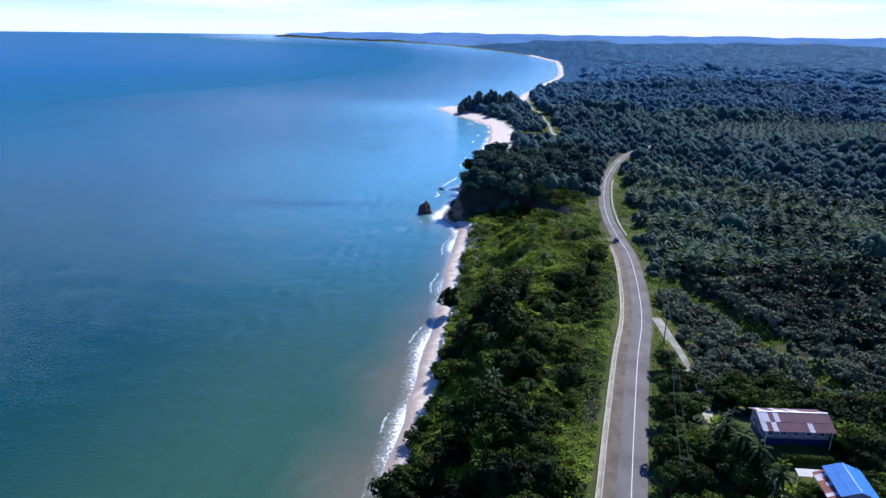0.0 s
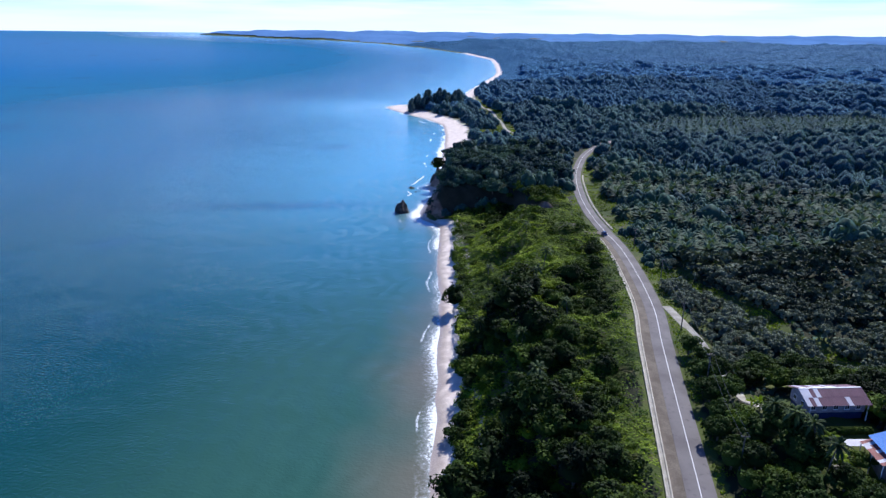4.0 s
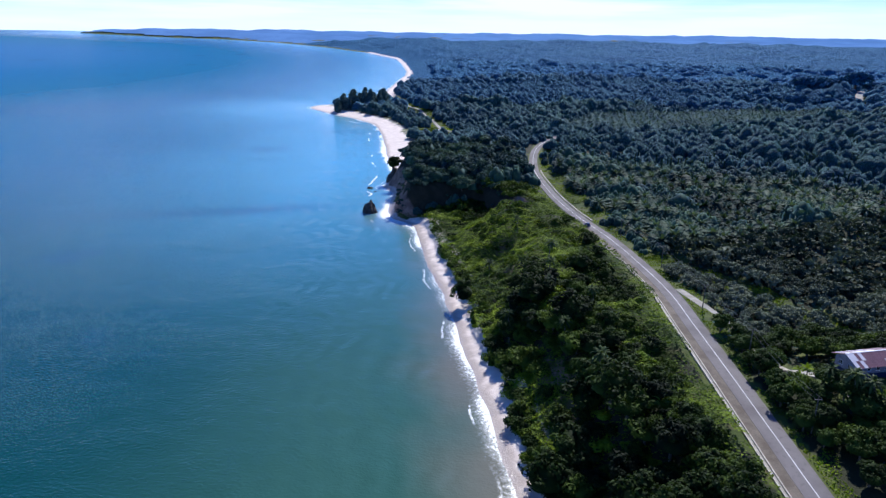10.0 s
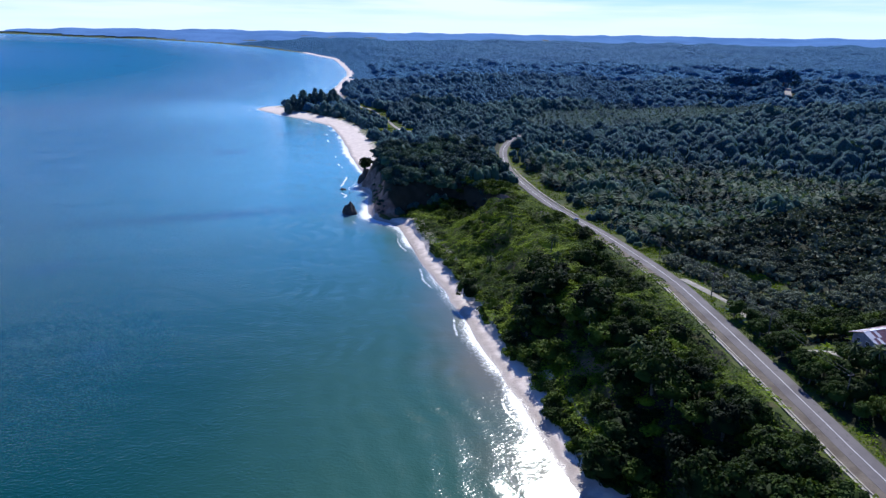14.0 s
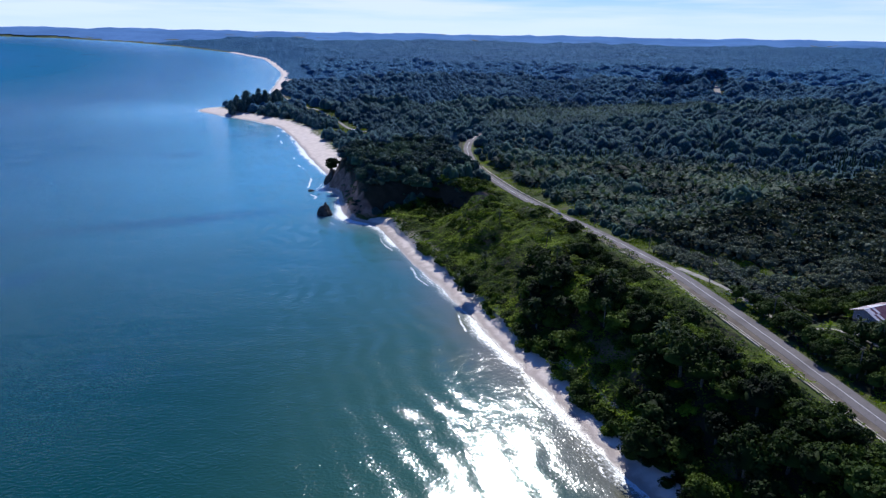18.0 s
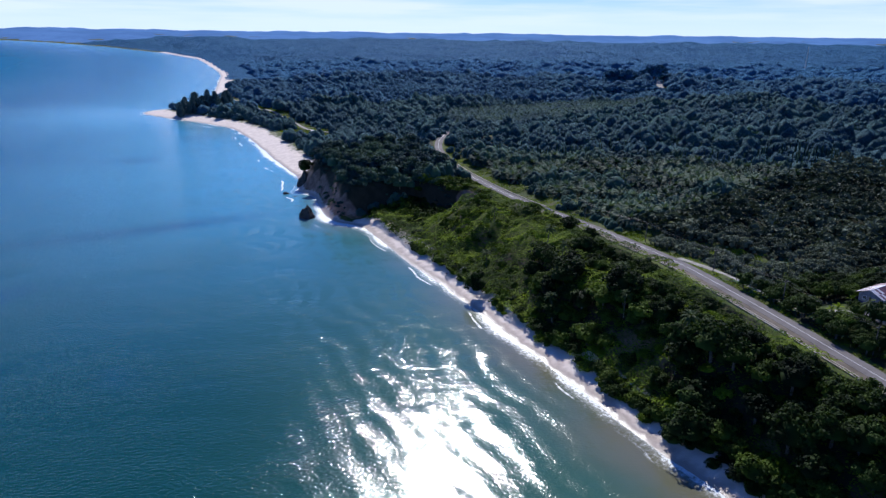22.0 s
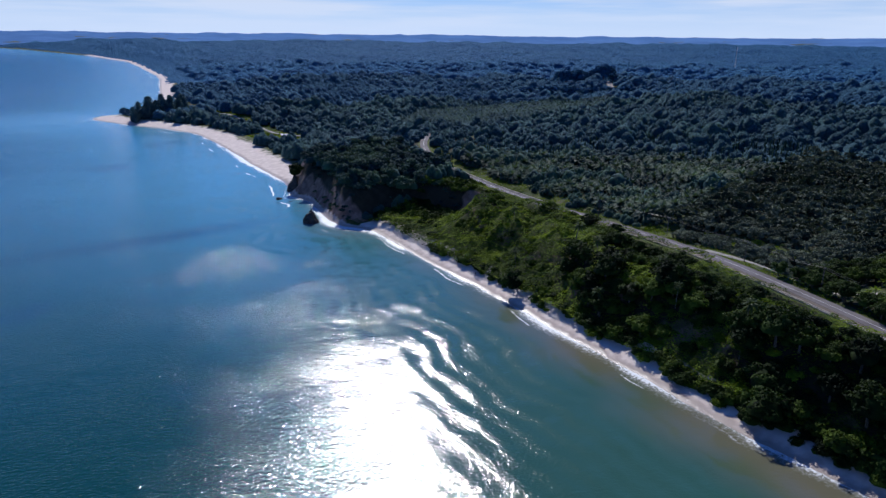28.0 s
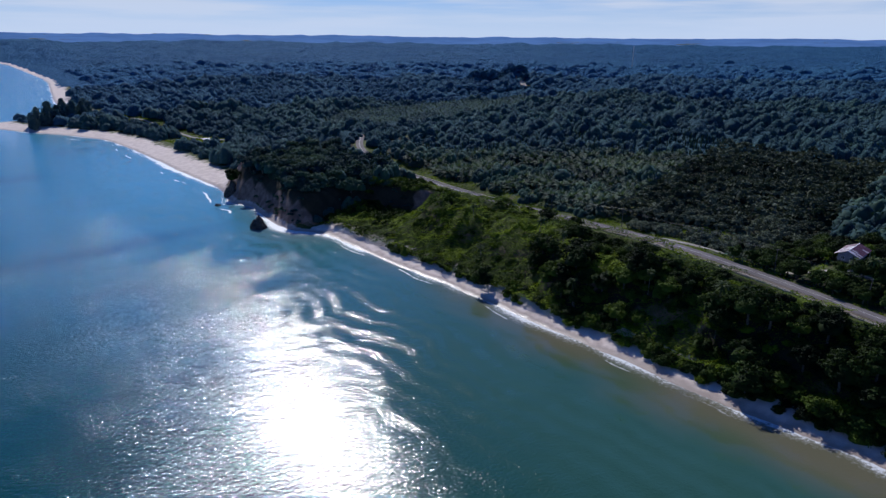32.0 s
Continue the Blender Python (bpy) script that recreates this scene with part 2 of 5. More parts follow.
def ground_material():
    """Sand by the water, red earth on the steep faces, grass and fallen leaves, darkened for shade, elsewhere."""
    m, nt, p = nodes_of("ground_cover", 0.9, 0.2)
    geo = nt.nodes.new("ShaderNodeNewGeometry")
    pos = geo.outputs["Position"]
    at = nt.nodes.new("ShaderNodeAttribute")
    at.attribute_name = "shore"
    sep = nt.nodes.new("ShaderNodeSeparateXYZ")
    nt.links.new(geo.outputs["True Normal"], sep.inputs[0])
    big, mid, fine = noise_node(nt, 0.035, 5, pos), noise_node(nt, 0.25, 5, pos), noise_node(nt, 1.7, 4, pos)
    grass = mixc(nt, ramp(nt, big.outputs["Fac"], 0.38, 0.62), (0.038, 0.058, 0.010), (0.080, 0.098, 0.020))
    grass = mixc(nt, ramp(nt, mid.outputs["Fac"], 0.5, 0.75), grass, (0.095, 0.080, 0.038))
    earth = mixc(nt, ramp(nt, mid.outputs["Fac"], 0.35, 0.65), (0.170, 0.105, 0.080), (0.310, 0.200, 0.150))
    earth = mixc(nt, ramp(nt, fine.outputs["Fac"], 0.55, 0.8), earth, (0.09, 0.07, 0.05))
    sand = mixc(nt, ramp(nt, mid.outputs["Fac"], 0.35, 0.7), (0.66, 0.55, 0.48), (0.78, 0.67, 0.59))
    sand = mixc(nt, ramp(nt, fine.outputs["Fac"], 0.62, 0.8, 0.0, 0.5), sand, (0.33, 0.26, 0.22))
    edge = maths(nt, "ADD", at.outputs["Fac"], maths(nt, "MULTIPLY", mid.outputs["Fac"], 5.0))
    sand = mixc(nt, ramp(nt, edge, 3.0, 7.5, 1.0, 0.0), sand, (0.36, 0.29, 0.245))
    col = mixc(nt, ramp(nt, sep.outputs["Z"], 0.62, 0.82, 1.0, 0.0), grass, earth)
    # fallen leaves, taken near black to include the shade between trees
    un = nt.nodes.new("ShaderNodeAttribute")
    un.attribute_name = "shaded_litter"
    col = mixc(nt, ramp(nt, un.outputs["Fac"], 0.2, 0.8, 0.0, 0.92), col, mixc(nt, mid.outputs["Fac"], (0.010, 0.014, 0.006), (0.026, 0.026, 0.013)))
    sa = nt.nodes.new("ShaderNodeAttribute")
    sa.attribute_name = "sand"
    col = mixc(nt, ramp(nt, maths(nt, "ADD", sa.outputs["Fac"], maths(nt, "MULTIPLY", mid.outputs["Fac"], 0.6)), 0.62, 0.92), col, sand)
    nt.links.new(col, p.inputs["Base Color"])
    wet = maths(nt, "MULTIPLY", ramp(nt, edge, 2.4, 5.2, 1.0, 0.0), ramp(nt, sa.outputs["Fac"], 0.5, 0.8))
    nt.links.new(maths(nt, "ADD", maths(nt, "MULTIPLY", wet, -0.62), 0.9), p.inputs["Roughness"])
    nt.links.new(maths(nt, "ADD", maths(nt, "MULTIPLY", wet, 0.3), 0.2), p.inputs["Specular IOR Level"])
    bump(nt, p, fine.outputs["Fac"], 0.15)
    return m


def water_material():
    """Sea: sandy green shallows, teal, then blue that includes painted sky reflection; ripples in the surface, and foam
    where waves run up the shore.
    """
    m, nt, p = nodes_of("sea_water", 0.095, 0.5)
    p.inputs["IOR"].default_value = 1.38
    p.inputs["Specular IOR Level"].default_value = 1.0
    pos = where(nt)
    at = nt.nodes.new("ShaderNodeAttribute")
    at.attribute_name = "shore"
    d = at.outputs["Fac"]
    big = noise_node(nt, 0.006, 4, pos)
    dw = maths(nt, "ADD", d, ramp(nt, big.outputs["Fac"], 0.3, 0.7, -14.0, 14.0))
    col = mixc(nt, ramp(nt, dw, -2.0, 22.0), (0.140, 0.132, 0.084), (0.034, 0.096, 0.056))
    col = mixc(nt, ramp(nt, dw, 20.0, 130.0), col, (0.003, 0.047, 0.031))
    # blue grows offshore, standing in for sky mirrored at a low angle
    col = mixc(nt, ramp(nt, dw, 130.0, 760.0), col, (0.001, 0.080, 0.165))
    col = mixc(nt, ramp(nt, dw, 420.0, 1300.0), col, (0.022, 0.100, 0.47))
    # bluer northward: grazing sky reflection painted in by position
    cl = nt.nodes.new("ShaderNodeAttribute")
    cl.attribute_name = "clear"
    col = mixc(nt, maths(nt, "MULTIPLY", cl.outputs["Fac"], ramp(nt, dw, 6.0, 60.0, 0.0, 0.8)), col, (0.005, 0.125, 0.255))
    col = mixc(nt, maths(nt, "MULTIPLY", cl.outputs["Fac"], ramp(nt, dw, 30.0, 260.0, 0.85, 0.0)), col, (0.095, 0.365, 0.53))
    patch = noise_node(nt, 0.011, 3, pos)
    col = mixc(nt, ramp(nt, patch.outputs["Fac"], 0.60, 0.74, 0.0, 0.4), col, (0.004, 0.050, 0.13))
    # a few set patches of darker blue
    rf = nt.nodes.new("ShaderNodeAttribute")
    rf.attribute_name = "deep"
    col = mixc(nt, maths(nt, "MULTIPLY", rf.outputs["Fac"], 0.45), col, (0.003, 0.030, 0.10))
    # foam: a run-up at the shore and broken lines of small breakers
    wob, lace = noise_node(nt, 0.028, 2, pos), noise_node(nt, 0.9, 6, pos, 0.75)
    s = maths(nt, "ADD", d, ramp(nt, wob.outputs["Fac"], 0.3, 0.7, -2.0, 2.0))
    fray = maths(nt, "ADD", lace.outputs["Fac"], maths(nt, "MULTIPLY", s, -0.075))
    sf_ = nt.nodes.new("ShaderNodeAttribute")
    sf_.attribute_name = "surf"
    fray = maths(nt, "ADD", fray, maths(nt, "MULTIPLY", sf_.outputs["Fac"], 0.42))
    run = maths(nt, "ADD", ramp(nt, fray, 0.40, 0.54, 0.0, 0.62), ramp(nt, fray, 0.18, 0.50, 0.0, 0.28))
    line = maths(nt, "MULTIPLY", ramp(nt, s, 3.6, 4.1), ramp(nt, s, 4.2, 4.9, 1.0, 0.0))
    brk = noise_node(nt, 0.03, 2, pos)
    line = maths(nt, "MULTIPLY", line, ramp(nt, brk.outputs["Fac"], 0.52, 0.58))
    line = maths(nt, "MULTIPLY", line, ramp(nt, lace.outputs["Fac"], 0.42, 0.56, 0.0, 0.75))
    outer = maths(nt, "MULTIPLY", ramp(nt, s, 12.5, 13.2), ramp(nt, s, 13.4, 14.6, 1.0, 0.0))
    outer = maths(nt, "MULTIPLY", maths(nt, "MULTIPLY", outer, ramp(nt, cl.outputs["Fac"], 0.3, 0.6)), ramp(nt, brk.outputs["Fac"], 0.54, 0.6))
    foam = maths(nt, "MAXIMUM", maths(nt, "MAXIMUM", run, line), maths(nt, "MULTIPLY", outer, 0.8))
    col = mixc(nt, foam, col, (0.82, 0.84, 0.86))
    nt.links.new(col, p.inputs["Base Color"])
    nt.links.new(maths(nt, "ADD", maths(nt, "MULTIPLY", foam, 0.6), 0.095), p.inputs["Roughness"])
    # ripples, and low swells that run in parallel to the shore and die out seaward
    mp = nt.nodes.new("ShaderNodeMapping")
    mp.vector_type = "TEXTURE"
    mp.inputs["Rotation"].default_value = (0, 0, radians(-25))
    mp.inputs["Scale"].default_value = (1.4, 1.0, 1.0)
    nt.links.new(pos, mp.inputs["Vector"])
    w1, w2 = noise_node(nt, 1.2, 2, mp.outputs["Vector"], 0.6), noise_node(nt, 0.06, 3, mp.outputs["Vector"])
    slick = noise_node(nt, 0.03, 4, mp.outputs["Vector"])
    calm = ramp(nt, d, 8.0, 160.0, 0.45, 1.9)
    near = maths(nt, "MULTIPLY", w1.outputs["Fac"], ramp(nt, slick.outputs["Fac"], 0.38, 0.60, 0.44, 0.66))
    near = maths(nt, "MULTIPLY", near, ramp(nt, cl.outputs["Fac"], 0.0, 0.45, 1.0, 1.8))
    h = maths(nt, "ADD", maths(nt, "MULTIPLY", near, calm), maths(nt, "MULTIPLY", w2.outputs["Fac"], 1.6))
    turn = noise_node(nt, 0.018, 3, pos)
    phase = maths(nt, "ADD", maths(nt, "MULTIPLY", d, 0.70), maths(nt, "MULTIPLY", turn.outputs["Fac"], 26.0))
    swell = maths(nt, "MULTIPLY", maths(nt, "SINE", phase), maths(nt, "MULTIPLY", ramp(nt, d, 5.0, 18.0), ramp(nt, d, 45.0, 105.0, 1.0, 0.0)))
    h = maths(nt, "ADD", h, maths(nt, "MULTIPLY", swell, 0.24))
    bump(nt, p, h, 0.285)
    # towards open water plain colour replaces part of the gloss, muting the mirrored sky
    matt = nt.nodes.new("ShaderNodeBsdfDiffuse")
    nt.links.new(col, matt.inputs["Color"])
    ms = nt.nodes.new("ShaderNodeMixShader")
    nt.links.new(ramp(nt, d, 110.0, 650.0, 0.0, 0.74), ms.inputs["Fac"])
    link(nt, p, "BSDF", ms, 1)
    link(nt, matt, "BSDF", ms, 2)
    link(nt, ms, "Shader", nt.nodes["Material Output"], "Surface")
    return m


def asphalt_material():
    m, nt, p = nodes_of("worn_asphalt", 0.85, 0.3)
    pos = where(nt)
    big, mid, fine = noise_node(nt, 0.12, 5, pos), noise_node(nt, 0.8, 4, pos), noise_node(nt, 8.0, 3, pos)
    col = mixc(nt, ramp(nt, big.outputs["Fac"], 0.35, 0.65), (0.118, 0.102, 0.102), (0.168, 0.148, 0.146))
    col = mixc(nt, ramp(nt, mid.outputs["Fac"], 0.55, 0.75, 0.0, 0.6), col, (0.080, 0.068, 0.070))
    nt.links.new(col, p.inputs["Base Color"])
    bump(nt, p, fine.outputs["Fac"], 0.02)
    return m


def sheet_metal(name, c1, c2, rust=None):
    """Corrugated roof sheet with fading and streaks."""
    m, nt, p = nodes_of(name, 0.5, 0.4)
    pos = where(nt)
    big, fine = noise_node(nt, 0.5, 5, pos), noise_node(nt, 5.0, 4, pos)
    info = nt.nodes.new("ShaderNodeObjectInfo")
    f = maths(nt, "ADD", maths(nt, "MULTIPLY", info.outputs["Random"], 0.5), maths(nt, "MULTIPLY", big.outputs["Fac"], 0.5))
    col = mixc(nt, f, c1, c2)
    if rust:
        col = mixc(nt, ramp(nt, fine.outputs["Fac"], 0.55, 0.75), col, rust)
    nt.links.new(col, p.inputs["Base Color"])
    return m


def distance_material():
    """Woods so far off they show as painted, glowing blue haze; a plain backdrop."""
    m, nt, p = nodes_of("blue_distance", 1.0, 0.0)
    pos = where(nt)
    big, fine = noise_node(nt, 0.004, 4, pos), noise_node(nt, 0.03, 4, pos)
    # air haze put into the colour, then given off as a faint glow
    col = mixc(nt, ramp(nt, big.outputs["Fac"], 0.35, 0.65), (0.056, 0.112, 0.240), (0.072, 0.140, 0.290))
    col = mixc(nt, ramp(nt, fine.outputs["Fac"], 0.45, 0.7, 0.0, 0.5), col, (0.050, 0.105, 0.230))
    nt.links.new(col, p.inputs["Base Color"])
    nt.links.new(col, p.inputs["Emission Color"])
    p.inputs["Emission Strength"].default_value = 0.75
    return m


M_DISTANCE = distance_material()
M_GROUND, M_SEA, M_ASPH = ground_material(), water_material(), asphalt_material()
M_VERGE = plain("dusty_verge", (0.125, 0.100, 0.076), (0.195, 0.160, 0.125), 0.95, 0.25, 3.0, relief=0.05)
M_REDROOF = sheet_metal("maroon_roof_sheet", (0.105, 0.040, 0.060), (0.170, 0.072, 0.098), (0.13, 0.06, 0.06))
M_ZINC = sheet_metal("bare_zinc_sheet", (0.55, 0.52, 0.55), (0.70, 0.67, 0.70))
M_BLUEROOF = sheet_metal("blue_roof_sheet", (0.02, 0.17, 0.55), (0.035, 0.22, 0.62))
M_WALL = plain("painted_board", (0.26, 0.24, 0.27), (0.36, 0.34, 0.37), 0.8, 0.8, 6.0)
M_DARKWIN = plain("dark_glass", (0.02, 0.02, 0.025), (0.035, 0.035, 0.04), 0.15, spec=0.5)
M_BLUEWALL = plain("blue_board", (0.02, 0.03, 0.09), (0.03, 0.045, 0.13), 0.8, 0.8, 6.0)
M_CARBODY = plain("dark_blue_car_paint", (0.05, 0.11, 0.28), (0.06, 0.13, 0.32), 0.25, 1.0, 9.0, 0.5, relief=0.0)
M_RUBBER = plain("tyre_rubber", (0.02, 0.02, 0.02), (0.03, 0.03, 0.03), 0.9)
M_WHITE = plain("white_paint", (0.72, 0.72, 0.72), (0.80, 0.80, 0.80), 0.6)

# ------------------------------------------------------------------ the lie of the land
# Waterline from south to north, land on its east side.
COAST = np.array([(-45, -100), (-25, 30), (-14.5, 75), (-11.5, 100), (-10.4, 122), (-9, 135), (-7.2, 146), (-5, 158), (-2.3, 172), (0.6, 190), (4, 208), (6.3, 230), (8.6, 252),
                  (12, 285), (17, 315), (21, 338), (17, 350), (13, 358), (14, 372), (20, 395), (26, 420), (25, 440), (38, 470),
                  (45, 505), (51, 560), (60, 605), (68, 655), (76, 720), (79, 765), (64, 825), (42, 880), (22, 955), (40, 985),
                  (90, 1000), (150, 1080), (195, 1240), (262, 1450), (332, 1670), (380, 1850), (420, 2050), (465, 2280),
                  (510, 2560), (480, 2980), (345, 3470), (135, 3870), (-170, 4180), (-480, 4290), (-700, 4460)], float)
FAR_COAST = np.array([(-60, -900), *COAST.tolist(), (-980, 4600), (-1000, 7000), (7000, 7000), (7000, -1500), (-60, -1500)], float)
# Centre line of the road: x, y, z.
ROAD = np.array([(14, 20, 18.5), (30, 73, 19.2), (39, 100, 20.0), (46.2, 121.6, 20.8), (56.3, 151, 21.2), (66, 177.5, 20.5),
                 (76, 213.6, 18.8), (83, 245, 17.5), (86.4, 273, 17.0), (90.2, 301, 17.0), (98, 338, 17.2), (113, 389.5, 17.4),
                 (131.8, 433, 19.7), (147, 456, 22.0), (166, 476, 23.5), (186, 505, 22.0), (192, 545, 17.0)], float)
MID = (-95.0, 35.0)


def rise(x, y):
    """The far rim lifts to the height of the eye, as a horizon."""
    r = np.hypot(np.asarray(x, float) - MID[0], np.asarray(y, float) - MID[1])
    return 86.0 * np.clip((r - 2000.0) / 2800.0, 0, 1.1) ** 1.5


def smooth(v):
    v = np.clip(v, 0.0, 1.0)
    return v * v * (3 - 2 * v)


def vnoise(x, y, seed=0):
    """Smooth value noise from 0 to 1."""
    xi, yi = np.floor(x).astype(np.int64), np.floor(y).astype(np.int64)
    u, v = smooth(x - xi), smooth(y - yi)

    def h(a, b):
        k = (a * 374761393 + b * 668265263 + seed * 974634777) & 0x7FFFFFFF
        k = ((k ^ (k >> 13)) * 1274126177) & 0x7FFFFFFF
        return ((k ^ (k >> 16)) & 0xFFFF) / 65535.0
    return (h(xi, yi) * (1 - u) + h(xi + 1, yi) * u) * (1 - v) + (h(xi, yi + 1) * (1 - u) + h(xi + 1, yi + 1) * u) * v


def fbm(x, y, seed=0, octaves=4):
    out, amp = 0.0, 0.5
    for k in range(octaves):
        out = out + amp * vnoise(x * 2 ** k, y * 2 ** k, seed + k)
        amp *= 0.5
    return out / (1 - 0.5 ** octaves)


def to_line(x, y, line):
    """Distance to a polyline, the nearest segment, how far along it, and the side (positive: right of its way)."""
    best = np.full(x.shape, 1e9)
    seg, frac, side = np.zeros(x.shape, int), np.zeros(x.shape), np.zeros(x.shape)
    for k in range(len(line) - 1):
        ax, ay, bx, by = *line[k, :2], *line[k + 1, :2]
        ux, uy = bx - ax, by - ay
        t = np.clip(((x - ax) * ux + (y - ay) * uy) / (ux * ux + uy * uy), 0, 1)
        dd = np.hypot(x - ax - t * ux, y - ay - t * uy)
        near = dd < best
        best = np.where(near, dd, best)
        seg, frac = np.where(near, k, seg), np.where(near, t, frac)
        side = np.where(near, np.sign((x - ax) * uy - (y - ay) * ux), side)
    return best, seg, frac, side


def inside(x, y, ring):
    hit = np.zeros(x.shape, bool)
    for (ax, ay), (bx, by) in zip(ring, np.roll(ring, -1, 0)):
        if ay != by:
            hit ^= ((ay > y) != (by > y)) & (x < (bx - ax) * (y - ay) / (by - ay) + ax)
    return hit


def shore(x, y):
    """Distance from the waterline, positive on land. The line wavers a little."""
    d = to_line(x, y, FAR_COAST[:-3])[0]
    return np.where(inside(x, y, FAR_COAST), d, -d) + (fbm(x / 22, y / 22, 5) - 0.5) * 3.5


def road_at(x, y):
    d, seg, frac, side = to_line(x, y, ROAD)
    z = ROAD[seg, 2] * (1 - frac) + ROAD[seg + 1, 2] * frac
    return d * side, z


def land(x, y, d=None):
    """Height of the ground."""
    x, y = np.asarray(x, float), np.asarray(y, float)
    d = shore(x, y) if d is None else d
    n1, n2 = fbm(x / 120, y / 120, 11) - 0.5, fbm(x / 18, y / 18, 23, 3) - 0.5
    north = smooth((y - 455) / 45)
    head = smooth((y - 352) / 12) * (1 - north)
    beach = 0.21 * np.clip(d, 0, 12)
    south_z = beach + 16.5 * smooth((d - 8) / (25.0 + 14 * smooth((y - 195) / 60))) + n2 * 9 * smooth((d - 10) / 14)
    head_z = 0.3 * np.clip(d, 0, 4) + (19.0 + 5 * n1) * smooth((d - 1.0) / 13.0) + n2 * 7.0 * smooth((d - 1) / 6) * (1 - 0.6 * smooth((d - 16) / 8))
    north_z = 0.11 * np.clip(d, 0, 28) + 12 * smooth((d - 110) / 220.0) + n2 * 1.5 * smooth((d - 30) / 30)
    z = south_z * (1 - head) * (1 - north) + head_z * head + north_z * north
    rd, rz = road_at(x, y)
    gully = smooth((x - 24) / 8) * (1 - smooth((x + 0.25 * (y - 300) - 70) / 9)) * smooth((y - 292) / 26) * (1 - smooth((y - 345 - 5 * n2) / 17))
    z = z * (1 - gully) + (3.0 + 0.09 * np.clip(x - 26, 0, 60) + n2 * 2.5) * gully
    z = z + smooth((np.hypot(x, y - 250) - 150) / 500) * smooth(d / 150) * (n1 * 26 + 4)
    z = z + 7.5 * np.exp(-(((x - 78) / 19) ** 2 + ((y - 108) / 22) ** 2))
    z = z + 15.0 * np.exp(-(((x - 765) / 75) ** 2 + ((y - 740) / 75) ** 2))
    k = 1 - smooth((np.abs(rd) - 7.0) / 9.0)
    z = z * (1 - k) + (rz - 0.12) * k
    z = np.where(d < 0, np.maximum(0.09 * d, -4.0), z)
    return z + rise(x, y)


def ground_z(x, y):
    return float(land(np.array([x]), np.array([y]))[0])


def quick_mesh(name, verts, faces, mat, smooth_shade=False):
    """A mesh from arrays; all faces have the same number of corners."""
    verts, faces = np.ascontiguousarray(verts, np.float32), np.ascontiguousarray(faces, np.int32)
    me = bpy.data.meshes.new(name)
    me.vertices.add(len(verts))
    me.vertices.foreach_set("co", verts.ravel())
    n, c = faces.shape
    me.loops.add(n * c)
    me.loops.foreach_set("vertex_index", faces.ravel())
    me.polygons.add(n)
    me.polygons.foreach_set("loop_start", np.arange(0, n * c, c, dtype=np.int32))
    me.update(calc_edges=True)
    me.polygons.foreach_set("use_smooth", np.full(n, smooth_shade))
    for one in mat if isinstance(mat, (list, tuple)) else [mat]:
        me.materials.append(one)
    return me


def attribute(me, name, values):
    me.attributes.new(name, "FLOAT", "POINT").data.foreach_set("value", np.ascontiguousarray(values, np.float32))


def polar(radii, angles):
    """Points and quads of a round sheet about the middle of the camera's way; angles clockwise from north, closed."""
    r, a = np.meshgrid(radii, np.radians(angles), indexing="ij")
    x, y = MID[0] + r * np.sin(a), MID[1] + r * np.cos(a)
    nr, na = r.shape
    i, j = np.meshgrid(np.arange(nr - 1), np.arange(na), indexing="ij")
    k = (j + 1) % na
    return x.ravel(), y.ravel(), np.stack([i * na + j, i * na + k, (i + 1) * na + k, (i + 1) * na + j], -1).reshape(-1, 4)[:, ::-1]


fine_angles = np.arange(-45, 102, 0.46)
angles = np.concatenate([fine_angles, np.arange(106, 312, 6)])
radii = np.concatenate([[0.002], np.arange(40, 460, 2.4), 460 * 1.018 ** np.arange(0, 133)])
gx, gy, gf = polar(radii, angles)
gd = shore(gx, gy)
gz = land(gx, gy, gd)
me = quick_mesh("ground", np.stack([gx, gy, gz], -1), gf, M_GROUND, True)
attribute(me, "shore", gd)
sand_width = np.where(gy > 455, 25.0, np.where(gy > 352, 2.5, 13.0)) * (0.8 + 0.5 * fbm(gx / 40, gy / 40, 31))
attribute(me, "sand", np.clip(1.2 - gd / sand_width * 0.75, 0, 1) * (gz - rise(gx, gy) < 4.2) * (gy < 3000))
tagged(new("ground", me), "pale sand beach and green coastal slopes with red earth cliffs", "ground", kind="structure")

radii_s = np.concatenate([[0.002], np.arange(40, 460, 5), 460 * 1.025 ** np.arange(0, 97)])
sx, sy, sf = polar(radii_s, np.concatenate([np.arange(-80, 102, 0.7), np.arange(106, 276, 6)]))
sd = -shore(sx, sy)
me = quick_mesh("sea", np.stack([sx, sy, rise(sx, sy) + 0.02], -1), sf, M_SEA, True)
attribute(me, "shore", sd)
# elongated darker blue patches set by position, not from depth
deep = np.exp(-(((sx + 62) / 42) ** 2 + ((sy - 396) / 9) ** 2)) + 0.5 * np.exp(-(((sx + 120) / 40) ** 2 + ((sy - 402) / 8) ** 2))
deep = deep + 0.6 * np.exp(-(((sx + 330) / 190) ** 2 + ((sy - 1000) / 90) ** 2))
attribute(me, "surf", np.exp(-(((sx - 8) / 13) ** 2 + ((sy - 362) / 34) ** 2)) + 0.55 * np.exp(-(((sx - 52 - (sy - 600) * 0.1) / 14) ** 2 + ((sy - 590) / 70) ** 2)))
# rises northward; blends in painted sky blue, outer foam and stronger ripples
attribute(me, "clear", smooth((sy - 170 + 0.25 * sx) / 420))
attribute(me, "deep", np.clip(deep * (0.6 + 0.8 * fbm(sx / 12, sy / 6, 19)), 0, 1))
tagged(new("sea", me), "calm turquoise to blue sea with small breaking waves", "sea", kind="structure")


